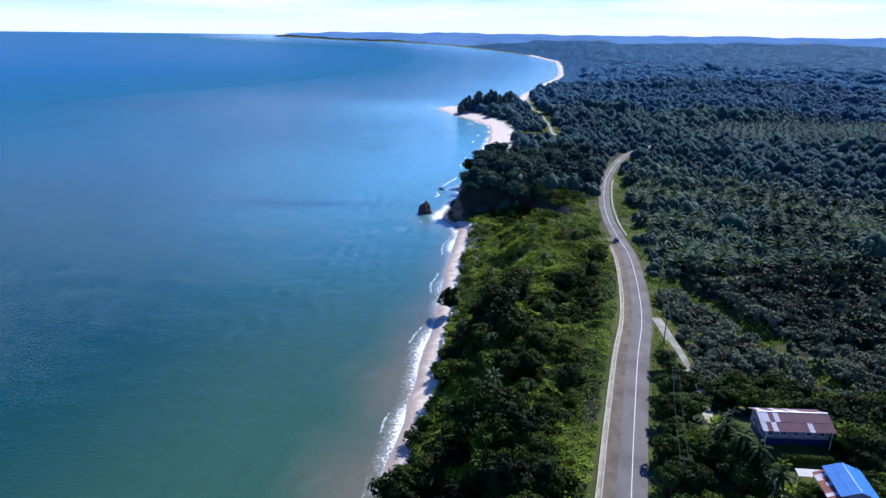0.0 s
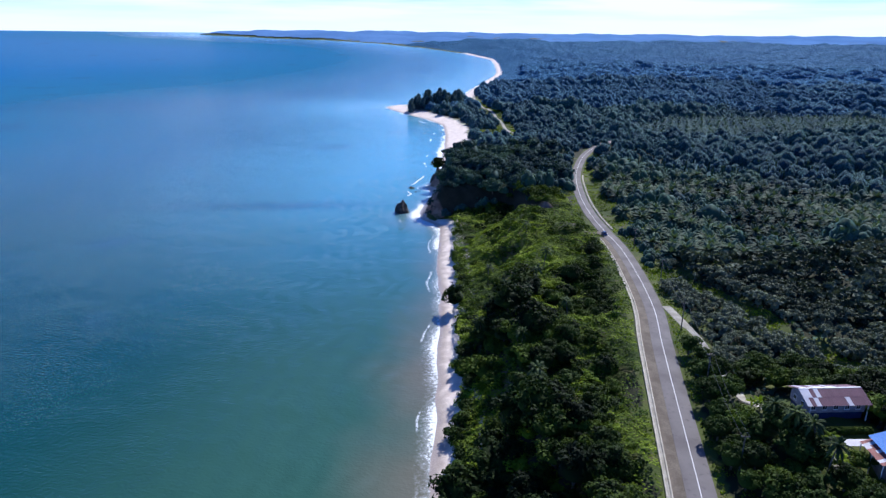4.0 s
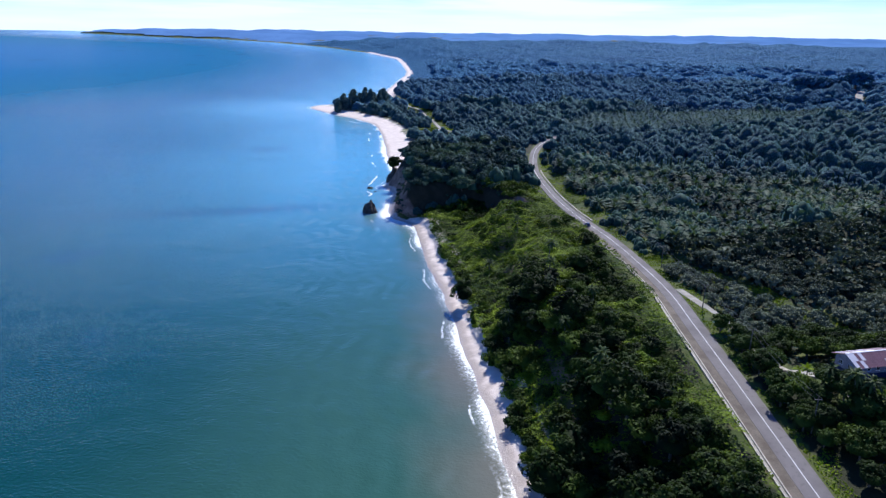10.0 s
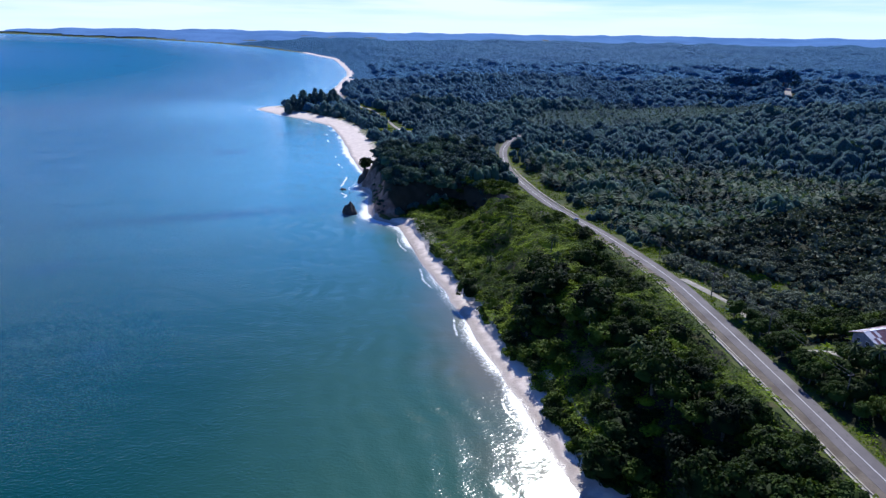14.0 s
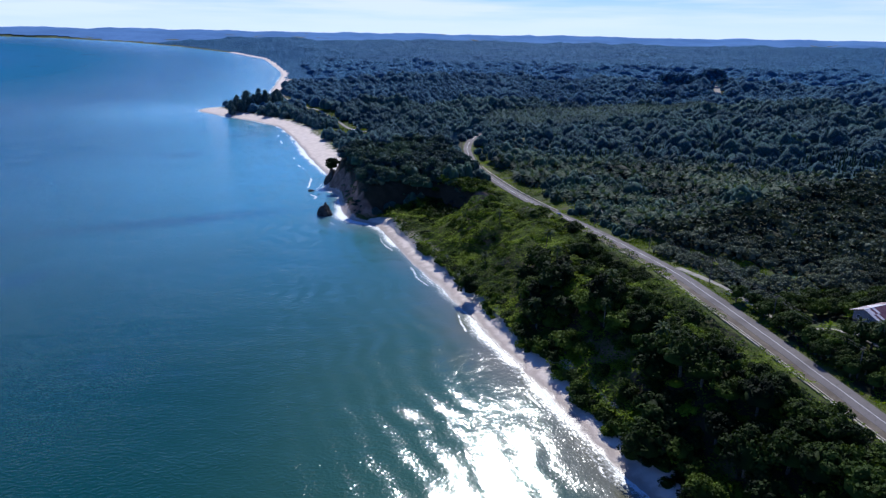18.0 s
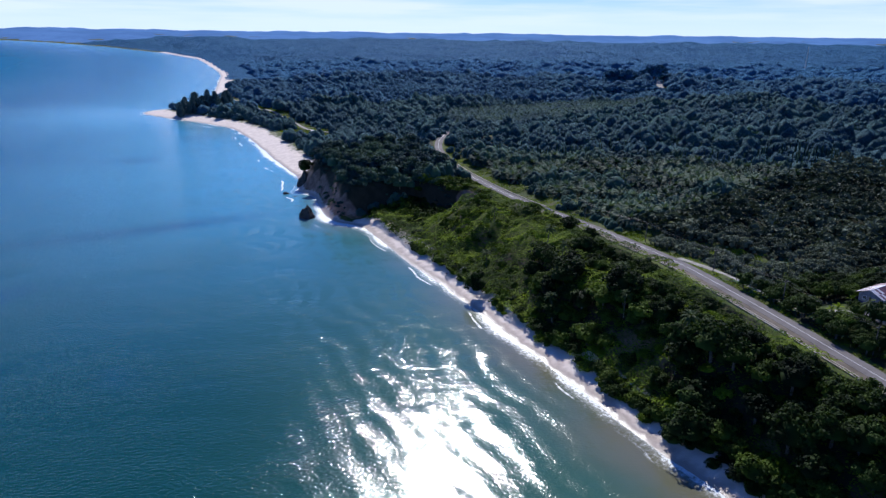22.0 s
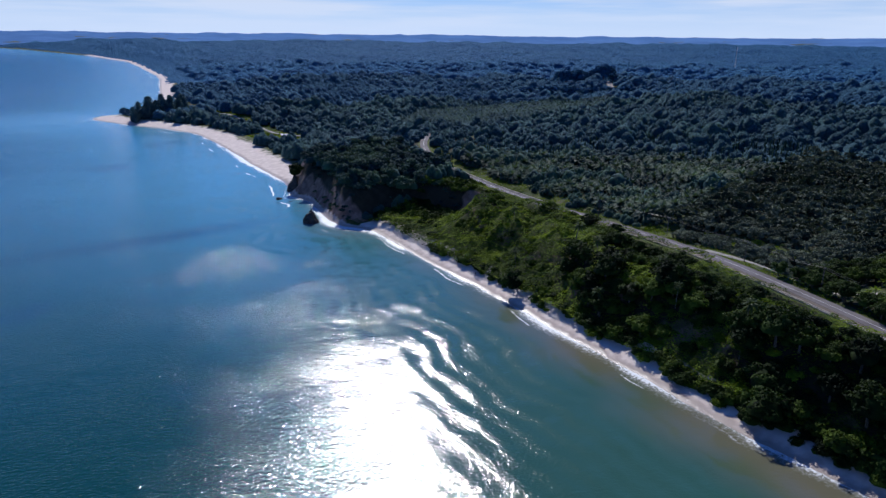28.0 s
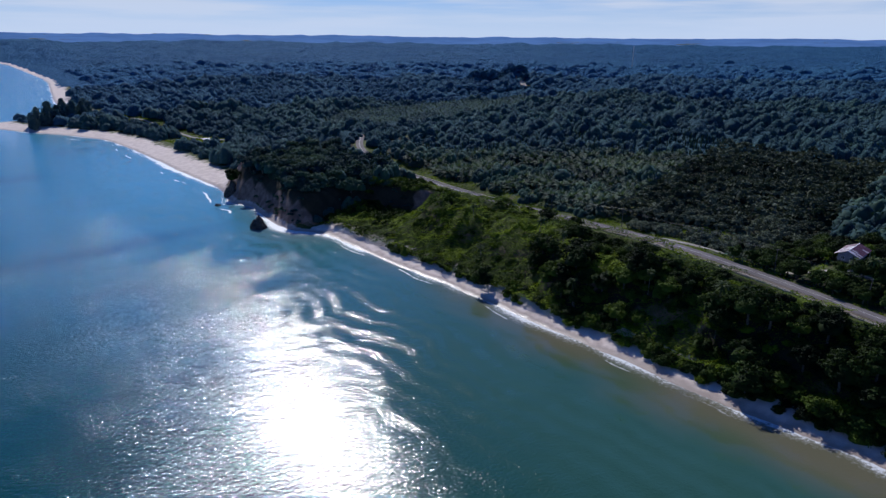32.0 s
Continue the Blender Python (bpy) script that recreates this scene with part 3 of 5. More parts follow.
# ------------------------------------------------------------------ the road
def resample(line, step):
    """Evenly spaced points on a smooth curve through the line."""
    pts = np.asarray(line, float)
    out = []
    for k in range(len(pts) - 1):
        p0, p1, p2, p3 = pts[max(k - 1, 0)], pts[k], pts[k + 1], pts[min(k + 2, len(pts) - 1)]
        n = max(2, int(np.linalg.norm(p2 - p1) / step))
        for t in np.arange(n) / n:
            out.append(0.5 * (2 * p1 + (p2 - p0) * t + (2 * p0 - 5 * p1 + 4 * p2 - p3) * t ** 2 + (3 * p1 - p0 - 3 * p2 + p3) * t ** 3))
    return np.array(out + [pts[-1]])


CENTRE = resample(ROAD, 3.0)


def ribbon(line, profile):
    """Quads swept along a line; the profile is rows of (offset to the right, height above the line)."""
    line = np.asarray(line, float)
    way = np.gradient(line[:, :2], axis=0)
    way /= np.linalg.norm(way, axis=1)[:, None] + 1e-9
    right = np.stack([way[:, 1], -way[:, 0]], -1)
    v = np.concatenate([[np.r_[p[:2] + o * r, p[2] + h] for o, h in profile] for p, r in zip(line, right)])
    n = len(profile)
    f = [(i * n + j, i * n + j + 1, (i + 1) * n + j + 1, (i + 1) * n + j) for i in range(len(line) - 1) for j in range(n - 1)]
    return v.reshape(-1, 3), np.array(f)[:, ::-1]


def stretch(y0, y1):
    return CENTRE[(CENTRE[:, 1] >= y0) & (CENTRE[:, 1] <= y1)]


def part(name, me, parent, label=""):
    ob = new(name, me)
    ob.parent = parent
    if label:
        tagged(ob, label)
    return ob


road = tagged(new("road", quick_mesh("road", *ribbon(CENTRE, [(-2.75, -0.15), (-2.7, 0.1), (0, 0.16), (2.9, 0.1), (2.95, -0.15)]), M_ASPH)),
              "two-lane worn purplish grey asphalt road along the coast", "road", kind="structure")
part("verge", quick_mesh("verge", *ribbon(stretch(0, 262), [(-5.3, -0.25), (-5.2, 0.04), (-2.74, 0.07), (-2.6, 0.0)]), M_VERGE), road, "dusty brown earth verge")
part("centre_line", quick_mesh("centre_line", *ribbon(CENTRE, [(-0.09, 0.166), (0.09, 0.166)]), M_LINE), road, "white painted centre line")
# concrete drain along the seaward verge, and one beyond the turn-off on the landward side
for y0, y1, off, label in ((30, 259, -5.75, "pale concrete roadside drain with two raised edges"), (272, 392, 4.1, "narrow concrete drain at the landward road edge")):
    drain = tagged(new("roadside_drain"), label, "drain", kind="structure")
    line = stretch(y0, y1)
    w = 0.42 if off < 0 else 0.2
    part("drain_wall", quick_mesh("drain_wall", *ribbon(line, [(off - w - 0.22, -0.4), (off - w - 0.2, 0.3), (off - w + 0.1, 0.3), (off - w + 0.12, -0.3)]), M_CONC), drain)
    part("drain_wall", quick_mesh("drain_wall", *ribbon(line, [(off + w - 0.12, -0.3), (off + w - 0.1, 0.28), (off + w + 0.2, 0.28), (off + w + 0.22, -0.4)]), M_CONC), drain)
    part("drain_bed", quick_mesh("drain_bed", *ribbon(line, [(off - w + 0.11, 0.03), (off + w - 0.11, 0.03)]), M_TRACK), drain, "silted drain bed")


def drape(line, lift):
    line = resample(np.asarray(line, float), 1.5)
    return np.column_stack([line[:, :2], land(line[:, 0], line[:, 1]) + lift])


TRACK = [(70.5, 178), (70, 172), (69.3, 164), (68.6, 150), (67.2, 136), (65, 126), (63.4, 119), (63.8, 112), (62.4, 103), (64.5, 97.5), (66, 91)]
GRASSY = [(83, 216), (86, 208), (92, 184.3), (97.5, 161.5), (104.5, 141.3), (113, 118)]
track_line = drape(TRACK, 0.10)
tagged(new("gravel_track", quick_mesh("gravel_track", *ribbon(track_line, [(-1.5, -0.3), (-1.35, 0.02), (0, 0.08), (1.35, 0.02), (1.5, -0.3)]), M_TRACK)),
       "pale gravel track leading from the road to the houses", "track", kind="structure")
spur = drape([(84.5, 268), (78, 267), (71, 268), (66, 271)], 0.12)
tagged(new("turn_off", quick_mesh("turn_off", *ribbon(spur, [(-2.6, -0.3), (-2.4, 0.03), (2.4, 0.03), (2.6, -0.3)]), M_VERGE)),
       "short bare earth turn-off beside the road", "track", kind="structure")
low_track = drape([(152, 650), (140, 668), (141, 700), (147, 748), (150, 800), (151, 840), (154, 932), (172, 1070)], 0.3)
tagged(new("lowland_road", quick_mesh("lowland_road", *ribbon(low_track, [(-1.7, -0.3), (-1.5, 0.03), (1.5, 0.03), (1.7, -0.3)]), M_TRACK)),
       "pale road through the low land behind the beach", "road", kind="structure")
far_track = drape([(627, 618), (672, 661), (720, 702), (776, 752), (846, 812)], 1.5)
tagged(new("far_track", quick_mesh("far_track", *ribbon(far_track, [(-5, -1.0), (-4, 0.03), (4, 0.03), (5, -1.0)]), M_TRACK)),
       "pale bare track cut through distant woods", "track", kind="structure")

rng = np.random.default_rng(7)


# ------------------------------------------------------------------ plants
def sprays(centres, normals, sizes, long=1.5):
    """Leaf sprays: one kite-shaped quad each, slightly folded, facing about along the normals."""
    n = len(centres)
    nrm = normals / (np.linalg.norm(normals, axis=1)[:, None] + 1e-9)
    t = np.cross(nrm, rng.normal(size=(n, 3)))
    t /= np.linalg.norm(t, axis=1)[:, None] + 1e-9
    b = np.cross(nrm, t)
    s = np.asarray(sizes).reshape(-1, 1) * np.ones((n, 1))
    droop = 0.18 * s * nrm
    v = np.stack([centres - t * s * long / 2 - droop, centres - b * s / 2 + 0.1 * t * s, centres + t * s * long / 2 - droop, centres + b * s / 2 + 0.1 * t * s], 1)
    return v.reshape(-1, 3), np.arange(4 * n).reshape(-1, 4)


def crown_points(n, radius, height, lobes, flat=0.75):
    """Points and outward directions on a crown of several rounded lobes; its foot is at z = 0."""
    a = rng.uniform(0, 6.283, lobes)
    rr = np.sqrt(rng.uniform(0.02, 1, lobes)) * radius * (0.68 if lobes < 12 else 0.82)
    lz = height * (0.72 - 0.42 * (rr / radius) ** 1.5 + rng.uniform(-0.1, 0.1, lobes))
    lc = np.stack([rr * np.cos(a), rr * np.sin(a), lz], -1)
    lr = radius * rng.uniform(0.3, 0.52, lobes) * min(1.0, (9 / lobes) ** 0.42)
    k = rng.choice(lobes, n, p=lr ** 2 / (lr ** 2).sum())
    dirs = rng.normal(size=(n, 3))
    dirs[:, 2] = np.where(rng.random(n) < 0.75, np.abs(dirs[:, 2]), dirs[:, 2] * 0.6)
    dirs /= np.linalg.norm(dirs, axis=1)[:, None]
    r = lr[k] * rng.uniform(0.72, 1.06, n)
    p = lc[k] + dirs * r[:, None] * [1, 1, flat]
    p[:, 2] = np.maximum(p[:, 2], 0.1)
    return p, dirs + [0, 0, 0.3] + rng.normal(scale=0.34, size=(n, 3))


def dome_shape(radius, height, around, up, n, leaf):
    """A lumpy closed crown for trees far off, with some sprays standing out of it; triangles only."""
    a, e = np.meshgrid(np.arange(around) * 2 * np.pi / around, np.linspace(-0.15, 1.25, up), indexing="xy")
    k = 1 + 0.15 * rng.uniform(-1, 1, a.shape)
    v = np.stack([np.cos(a) * np.cos(e) * radius * k, np.sin(a) * np.cos(e) * radius * k, (np.sin(e) * k * 0.75 + 0.25) * height], -1).reshape(-1, 3)
    v = np.concatenate([v, [[0, 0, height * rng.uniform(0.98, 1.04)]]])
    f = []
    for i in range(up - 1):
        for j in range(around):
            p0, p1, p2, p3 = i * around + j, i * around + (j + 1) % around, (i + 1) * around + (j + 1) % around, (i + 1) * around + j
            f += [(p0, p1, p2), (p0, p2, p3)]
    f += [((up - 1) * around + j, (up - 1) * around + (j + 1) % around, up * around) for j in range(around)]
    f = np.array(f)
    if n:
        p, dd = crown_points(n, radius * 1.15, height * 1.18, 8, 0.9)
        v2, q = sprays(p, dd, leaf * rng.uniform(0.7, 1.3, n))
        f = np.concatenate([f, q[:, [0, 1, 2]] + len(v), q[:, [0, 2, 3]] + len(v)])
        v = np.concatenate([v, v2])
    return v, f


def lobed_shape(radius, height, lobes, n, leaf):
    """A crown far off, of a few rounded lobes set against one another."""
    pieces = []
    for k in range(lobes):
        a, r = 6.283 * k / lobes + rng.uniform(-0.5, 0.5), radius * (0.5 if k else 0.22) * rng.uniform(0.7, 1.15)
        v, f = dome_shape(radius * rng.uniform(0.5, 0.74) if k else radius * 0.76, height * rng.uniform(0.66, 0.92) if k else height, 6 if n > 40 else 5, 3, n // lobes, leaf)
        pieces.append((v + [r * math.cos(a), r * math.sin(a), 0], f))
    return joined(pieces)


def crown_mesh(name, n, radius, height, leaf, mat, lobes=8, flat=0.75, core=0.6):
    p, d = crown_points(n, radius, height, lobes, flat)
    v, q = sprays(p, d, leaf * rng.uniform(0.7, 1.3, n))
    cv, cf = dome_shape(radius * core, height * (core + 0.06), 10, 4, 0, 0)
    out = np.repeat(d, 4, 0)
    out = np.concatenate([out / np.linalg.norm(out, axis=1)[:, None], cv / (np.linalg.norm(cv, axis=1)[:, None] + 1e-6)])
    cv, cf = joined([(v, np.concatenate([q[:, [0, 1, 2]], q[:, [0, 2, 3]]])), (cv, cf)])
    me = quick_mesh(name, cv, cf, mat, True)
    me.normals_split_custom_set_from_vertices(out.tolist())
    return me


def tube(path, radii, sides=6):
    """A tapered tube along points."""
    path = np.asarray(path, float)
    way = np.gradient(path, axis=0)
    way /= np.linalg.norm(way, axis=1)[:, None]
    u = np.cross(way, [0.31, 0.9, 0.2])
    u /= np.linalg.norm(u, axis=1)[:, None]
    w = np.cross(way, u)
    a = np.arange(sides) * 2 * np.pi / sides
    v = path[:, None] + np.asarray(radii)[:, None, None] * (np.cos(a)[None, :, None] * u[:, None] + np.sin(a)[None, :, None] * w[:, None])
    f = [(i * sides + j, i * sides + (j + 1) % sides, (i + 1) * sides + (j + 1) % sides, (i + 1) * sides + j) for i in range(len(path) - 1) for j in range(sides)]
    return v.reshape(-1, 3), np.array(f)


def joined(pieces):
    v, f, k = [], [], 0
    for a, b in pieces:
        v.append(a)
        f.append(b + k)
        k += len(a)
    return np.concatenate(v), np.concatenate(f)


def trunk_mesh(height, radius, spread, limbs=5, lean=0.4):
    top = np.array([rng.uniform(-lean, lean), rng.uniform(-lean, lean), height])
    mid = top * 0.5 + [rng.uniform(-0.2, 0.2), rng.uniform(-0.2, 0.2), 0]
    pieces = [tube([(0, 0, -0.6), mid * 0.3, mid, top], [radius * 1.25, radius, radius * 0.8, radius * 0.4])]
    for k in range(limbs):
        a, s = k * 6.283 / limbs + rng.uniform(0, 0.8), rng.uniform(0.45, 0.75)
        foot = top * s
        tip = foot + [spread * math.cos(a), spread * math.sin(a), height * 0.35]
        pieces.append(tube([foot, (foot + tip) / 2 + [0, 0, 0.3], tip], [radius * 0.5, radius * 0.33, radius * 0.12], 5))
    return quick_mesh("trunk", *joined(pieces), M_BARK)


def broadleaf(radius, height, bare, n, leaf, mat=None, lobes=9, name="broadleaf_tree"):
    """A tree: trunk with limbs, and a crown of many leaf sprays."""
    tree = new(name)
    part("trunk", trunk_mesh(bare + height * 0.5, 0.05 * radius + 0.06, radius * 0.55), tree)
    crown = part("crown", crown_mesh("crown", n, radius, height, leaf, mat or M_TREE, lobes, core=0.3 if mat is M_GREY else 0.6), tree)
    crown.location.z = bare
    return tree


def fronds_mesh(count, length, width, rise_deg, droop, mat, seg=4):
    """A head of arching palm fronds; each is a folded blade that narrows to its tip."""
    pieces = []
    for k in range(count):
        a = k * 2.399 + rng.uniform(-0.2, 0.2)
        up = radians(rise_deg[0] + (rise_deg[1] - rise_deg[0]) * (k / count) + rng.uniform(-8, 8))
        L = length * rng.uniform(0.85, 1.1)
        s = np.linspace(0, 1, seg + 1)
        r = L * s * math.cos(up) * (1 - 0.12 * s)
        z = L * s * math.sin(up) - droop * L * s ** 2.2
        out = np.array([math.cos(a), math.sin(a), 0])
        across = np.array([-math.sin(a), math.cos(a), 0])
        mid = r[:, None] * out + z[:, None] * [0, 0, 1]
        wd = (width * np.interp(s, [0, 0.18, 0.6, 1], [0.12, 0.85, 1, 0.08]))[:, None]
        lft, rgt = mid + across * wd - [0, 0, 1] * wd * 0.45, mid - across * wd - [0, 0, 1] * wd * 0.45
        v = np.concatenate([mid, lft, rgt])
        n = seg + 1
        f = [(i, i + 1, n + i + 1, n + i) for i in range(seg)] + [(i + 1, i, 2 * n + i, 2 * n + i + 1) for i in range(seg)]
        pieces.append((v, np.array(f)))
    return quick_mesh("fronds", *joined(pieces), mat)


def palm(name, height, count, length, width, rise_deg, droop, mat, lean=0.0, radius=0.22):
    tree = new(name)
    bend = np.array([lean, lean * 0.4, 0])
    path = [(0, 0, -0.5), tuple(bend * 0.15 + [0, 0, height * 0.35]), tuple(bend * 0.5 + [0, 0, height * 0.7]), tuple(bend + [0, 0, height])]
    part("trunk", quick_mesh("trunk", *tube(path, [radius * 1.3, radius, radius * 0.9, radius * 0.8], 7), M_PALMBARK), tree)
    head = part("fronds", fronds_mesh(count, length, width, rise_deg, droop, mat), tree)
    head.location = (bend[0], bend[1], height)
    return tree


def casuarina(height, n):
    tree = new("casuarina_tree")
    part("trunk", quick_mesh("trunk", *tube([(0, 0, -0.5), (0.2, 0, height * 0.5), (0.1, 0.2, height * 0.95)], [0.35, 0.22, 0.05]), M_BARK), tree)
    s = rng.uniform(0.1, 1, n)
    a = rng.uniform(0, 6.283, n)
    r = height * 0.33 * np.sqrt(np.clip(s * 1.7, 0, 1)) * (1.04 - s) ** 0.5 * np.sqrt(rng.uniform(0.2, 1, n)) * (1 + 0.35 * np.sin(3 * a + 7 * s) + 0.2 * np.sin(5 * a - 13 * s))
    p = np.stack([r * np.cos(a), r * np.sin(a), s * height], -1)
    d = np.stack([np.cos(a), np.sin(a), rng.uniform(0, 1, n)], -1) + rng.normal(scale=0.4, size=(n, 3))
    part("crown", quick_mesh("crown", *sprays(p, d, rng.uniform(0.8, 1.6, n), 1.8), M_PINE), tree)
    return tree


def put_copies(kinds, rows, label, category, group):
    """One thing per row (x, y, z, turn, size); kinds are built once at the first rows and then copied."""
    for k, (x, y, z, turn, size) in enumerate(rows):
        kind = kinds[k % len(kinds)]
        m = pose(x, y, z, 0, 0, turn)
        if k < len(kinds):
            kind.scale = (size,) * 3
            kind.matrix_basis = m @ Matrix.Diagonal((size, size, size, 1))
            ob = kind
        else:
            ob = copy_thing(kind, m)
            ob.matrix_basis = m @ Matrix.Diagonal((size, size, size * (0.92 + 0.16 * ((k * 37) % 10) / 10), 1))
        tagged(ob, label, category, group)


def scatter(x0, x1, y0, y1, step, jitter=0.42):
    gx_, gy_ = np.meshgrid(np.arange(x0, x1, step), np.arange(y0, y1, step))
    gx_ = gx_ + (np.arange(gx_.shape[0]) % 2)[:, None] * step * 0.5
    return (gx_ + rng.uniform(-jitter, jitter, gx_.shape) * step).ravel(), (gy_ + rng.uniform(-jitter, jitter, gy_.shape) * step).ravel()


def open_ground(x, y, d, rd):
    """Where no tree stands: beach, road and verges, tracks, yard, clearings."""
    bare = (d < np.where(y > 455, 24 + 10 * fbm(x / 16, y / 16, 6), np.where(y > 352, 7.5, np.where(y < 215, 5.6, 9.0))))
    bare |= (rd > np.where(y > 272, -5.0, -7.6)) & (rd < np.where(y < 162, 5.6, 6.5)) & (y < 463)
    bare |= (rd > 0) & (rd < 17 - 8 * fbm(x / 15, y / 15, 3)) & (y > 268) & (y < 400)
    bare |= (rd < 0) & (rd > -5.4) & (y > 263) & (y < 345)
    bare |= to_line(x, y, np.array(TRACK, float))[0] < np.where(y > 150, 4.2, np.where(y > 122, 1.8, 4.4))
    bare |= (x > 64) & (x < 80.5) & (y > 98.5) & (y < 115)
    bare |= (x > 67) & (x < 78) & (y > 85) & (y < 99)
    bare |= np.hypot((x - 67.5) / 4.5, (y - 118.5) / 6) < 1
    bare |= (np.hypot((x - 126) / 30, (y - 668) / 42) < 0.75 + 0.5 * fbm(x / 25, y / 25, 17))
    bare |= to_line(x, y, low_track[:, :2])[0] < 11 * (0.6 + 0.8 * fbm(x / 20, y / 20, 18))
    bare |= to_line(x, y, far_track[:, :2])[0] < np.where(x < 690, 15, 10)
    bare |= to_line(x, y, np.array(GRASSY, float))[0] < 1.5 + 4.5 * fbm(x / 12, y / 12, 29)
    bare |= (np.hypot((x - 82) / 10, (y - 206) / 8) < 1)
    return bare


def in_view(x, y, margin=3):
    """Whether a place comes into view anywhere along the way."""
    seen = np.zeros(x.shape, bool)
    for ex, ey, heading in ((0, 0, 2), (-37, 1, 11), (-83, 10, 20), (-120, 24, 30), (-154, 43, 37), (-189, 71, 48.5)):
        a = np.degrees(np.arctan2(x - ex, y - ey)) - heading
        seen |= np.abs(a) < 34 + margin
    return seen


def slope(x, y):
    return np.hypot(land(x + 1, y) - land(x - 1, y), land(x, y + 1) - land(x, y - 1)) / 2


# creeper-covered places on the seaward slope
def creeper_at(x, y):
    rd_ = road_at(x, y)[0]
    k = smooth((y - 200) / 30) * (1 - smooth((y - 340) / 10)) * (fbm(x / 20, y / 16, 41) > 0.36)
    k = np.maximum(k, np.exp(-(((x - 46) / 6.5) ** 2 + ((y - 157) / 9) ** 2)) * 1.6)
    k = np.maximum(k, np.exp(-(((x - 33) / 6) ** 2 + ((y - 111) / 13) ** 2)) * 1.5)
    k = np.maximum(k, 1.0 * ((rd_ < -6) & (rd_ > -10 - 5 * fbm(x / 11, y / 11, 47)) & (y > 165)))
    k = np.maximum(k, 1.0 * (fbm(x / 13, y / 13, 49) > 0.565))
    k = np.where((x > 44) & (y > 322), 0.0, k)
    return k > 0.5


def rows_for(x, y, size):
    return np.stack([x, y, land(x, y) - 0.3, rng.uniform(0, 360, len(x)), size], -1)


def is_silver(x, y, rd):
    return (rd > 5) & (y > 128) & (y < 216 + 0.12 * (x - 85)) & (x < 330) & ~((x < 84) & (y < 141))


def is_palm(x, y, rd):
    return (rd > 11) & (y >= 214 + 0.12 * (x - 85)) & (y < 400 + 18 * (fbm(x / 40, y / 40, 61) - 0.5)) & (x > 92) & (x < 360) & (fbm(x / 45, y / 30, 71) < 0.60)


# wooded ground nearby, where fallen leaves and tree shade darken the colour
shaded_litter = (~open_ground(gx, gy, gd, road_at(gx, gy)[0]) & ~(creeper_at(gx, gy) & (gx < 110) & (gy < 352)) & (gd > 9) & (np.hypot(gx - MID[0], gy - MID[1]) < 520)).astype(float)
attribute(bpy.data.meshes["ground"], "shaded_litter", shaded_litter)


def near_first(rows):
    return rows[np.argsort(np.hypot(rows[:, 0] + 95, rows[:, 1] - 35))]


def mound(radius, height, n, leaf, mat, lobes):
    """A bush smothered in leaves down to the ground."""
    bush = new("scrub_bush")
    part("stems", trunk_mesh(height * 0.6, 0.05, radius * 0.5, 4), bush)
    part("foliage", crown_mesh("foliage", n, radius, height, leaf, mat, lobes, 0.85), bush)
    return bush


x, y = scatter(-20, 110, 60, 352, 4.4)
d = shore(x, y)
rd = road_at(x, y)[0]
keep = (rd < -11.2) & ~open_ground(x, y, d, rd) & (slope(x, y) < 1.9) & (np.hypot((x - 46) / 6, (y - 157) / 8) > 1)
x, y, d = x[keep], y[keep], d[keep]
vine = creeper_at(x, y)
keep = ~vine | (rng.random(len(x)) < 0.5)
x, y, vine = x[keep], y[keep], vine[keep]
size = np.clip(rng.normal(0.9, 0.28, len(x)), 0.4, 1.6) * np.where(vine, 0.8, 1.0)
rows = np.stack([x, y, land(x, y) - 0.4, rng.uniform(0, 360, len(x)), size], -1)
green = np.where(vine, rng.random(len(x)) < 0.5, rng.random(len(x)) < 0.2)
VINES = [mound(3.4, 2.0, 800, 0.34, M_VINE, 18), mound(4.4, 2.0, 960, 0.35, M_VINE, 26), mound(2.6, 2.8, 720, 0.32, M_VINE, 16)]
SCRUB = [mound(3.4, 4.0, 960, 0.34, M_BUSH, 22), mound(3.0, 4.6, 880, 0.33, M_BUSH, 18), mound(4.0, 3.8, 1080, 0.35, M_BUSH, 28), mound(3.2, 3.4, 880, 0.33, M_TREE, 20)]
a_, b_ = near_first(rows[green]), near_first(rows[~green])
put_copies(VINES, a_[:110], "low bush smothered in bright green creeper", "bush", "bushes on the coastal slope")
put_copies(SCRUB, b_[:190], "dense dark green bush on the coastal slope", "bush", "bushes on the coastal slope")
rim = resample(COAST[(COAST[:, 1] > 40) & (COAST[:, 1] < 345)], 3.9)
rim = np.array([(a + (7.5 if b < 125 else 9.0) + rng.uniform(-0.6, 3.0), b + rng.uniform(-1, 1)) for a, b in rim])
rim = np.concatenate([rim, [(a - 1.8, b + 2.0) for a, b in rim if b < 150]])
rim = rim[(shore(rim[:, 0], rim[:, 1]) > 4.2) & ~((rim[:, 1] > 296) & (rim[:, 1] < 345))]
put_copies([copy_thing(SCRUB[k], pose(0, 0, 0)) for k in (3, 3, 3, 1)], rows_for(rim[:, 0], rim[:, 1], rng.uniform(0.7, 1.35, len(rim))),
           "dark leafy bush overhanging the top of the beach", "bush", "bushes along the beach")
BUSH_REST = np.concatenate([a_[110:], b_[190:]])

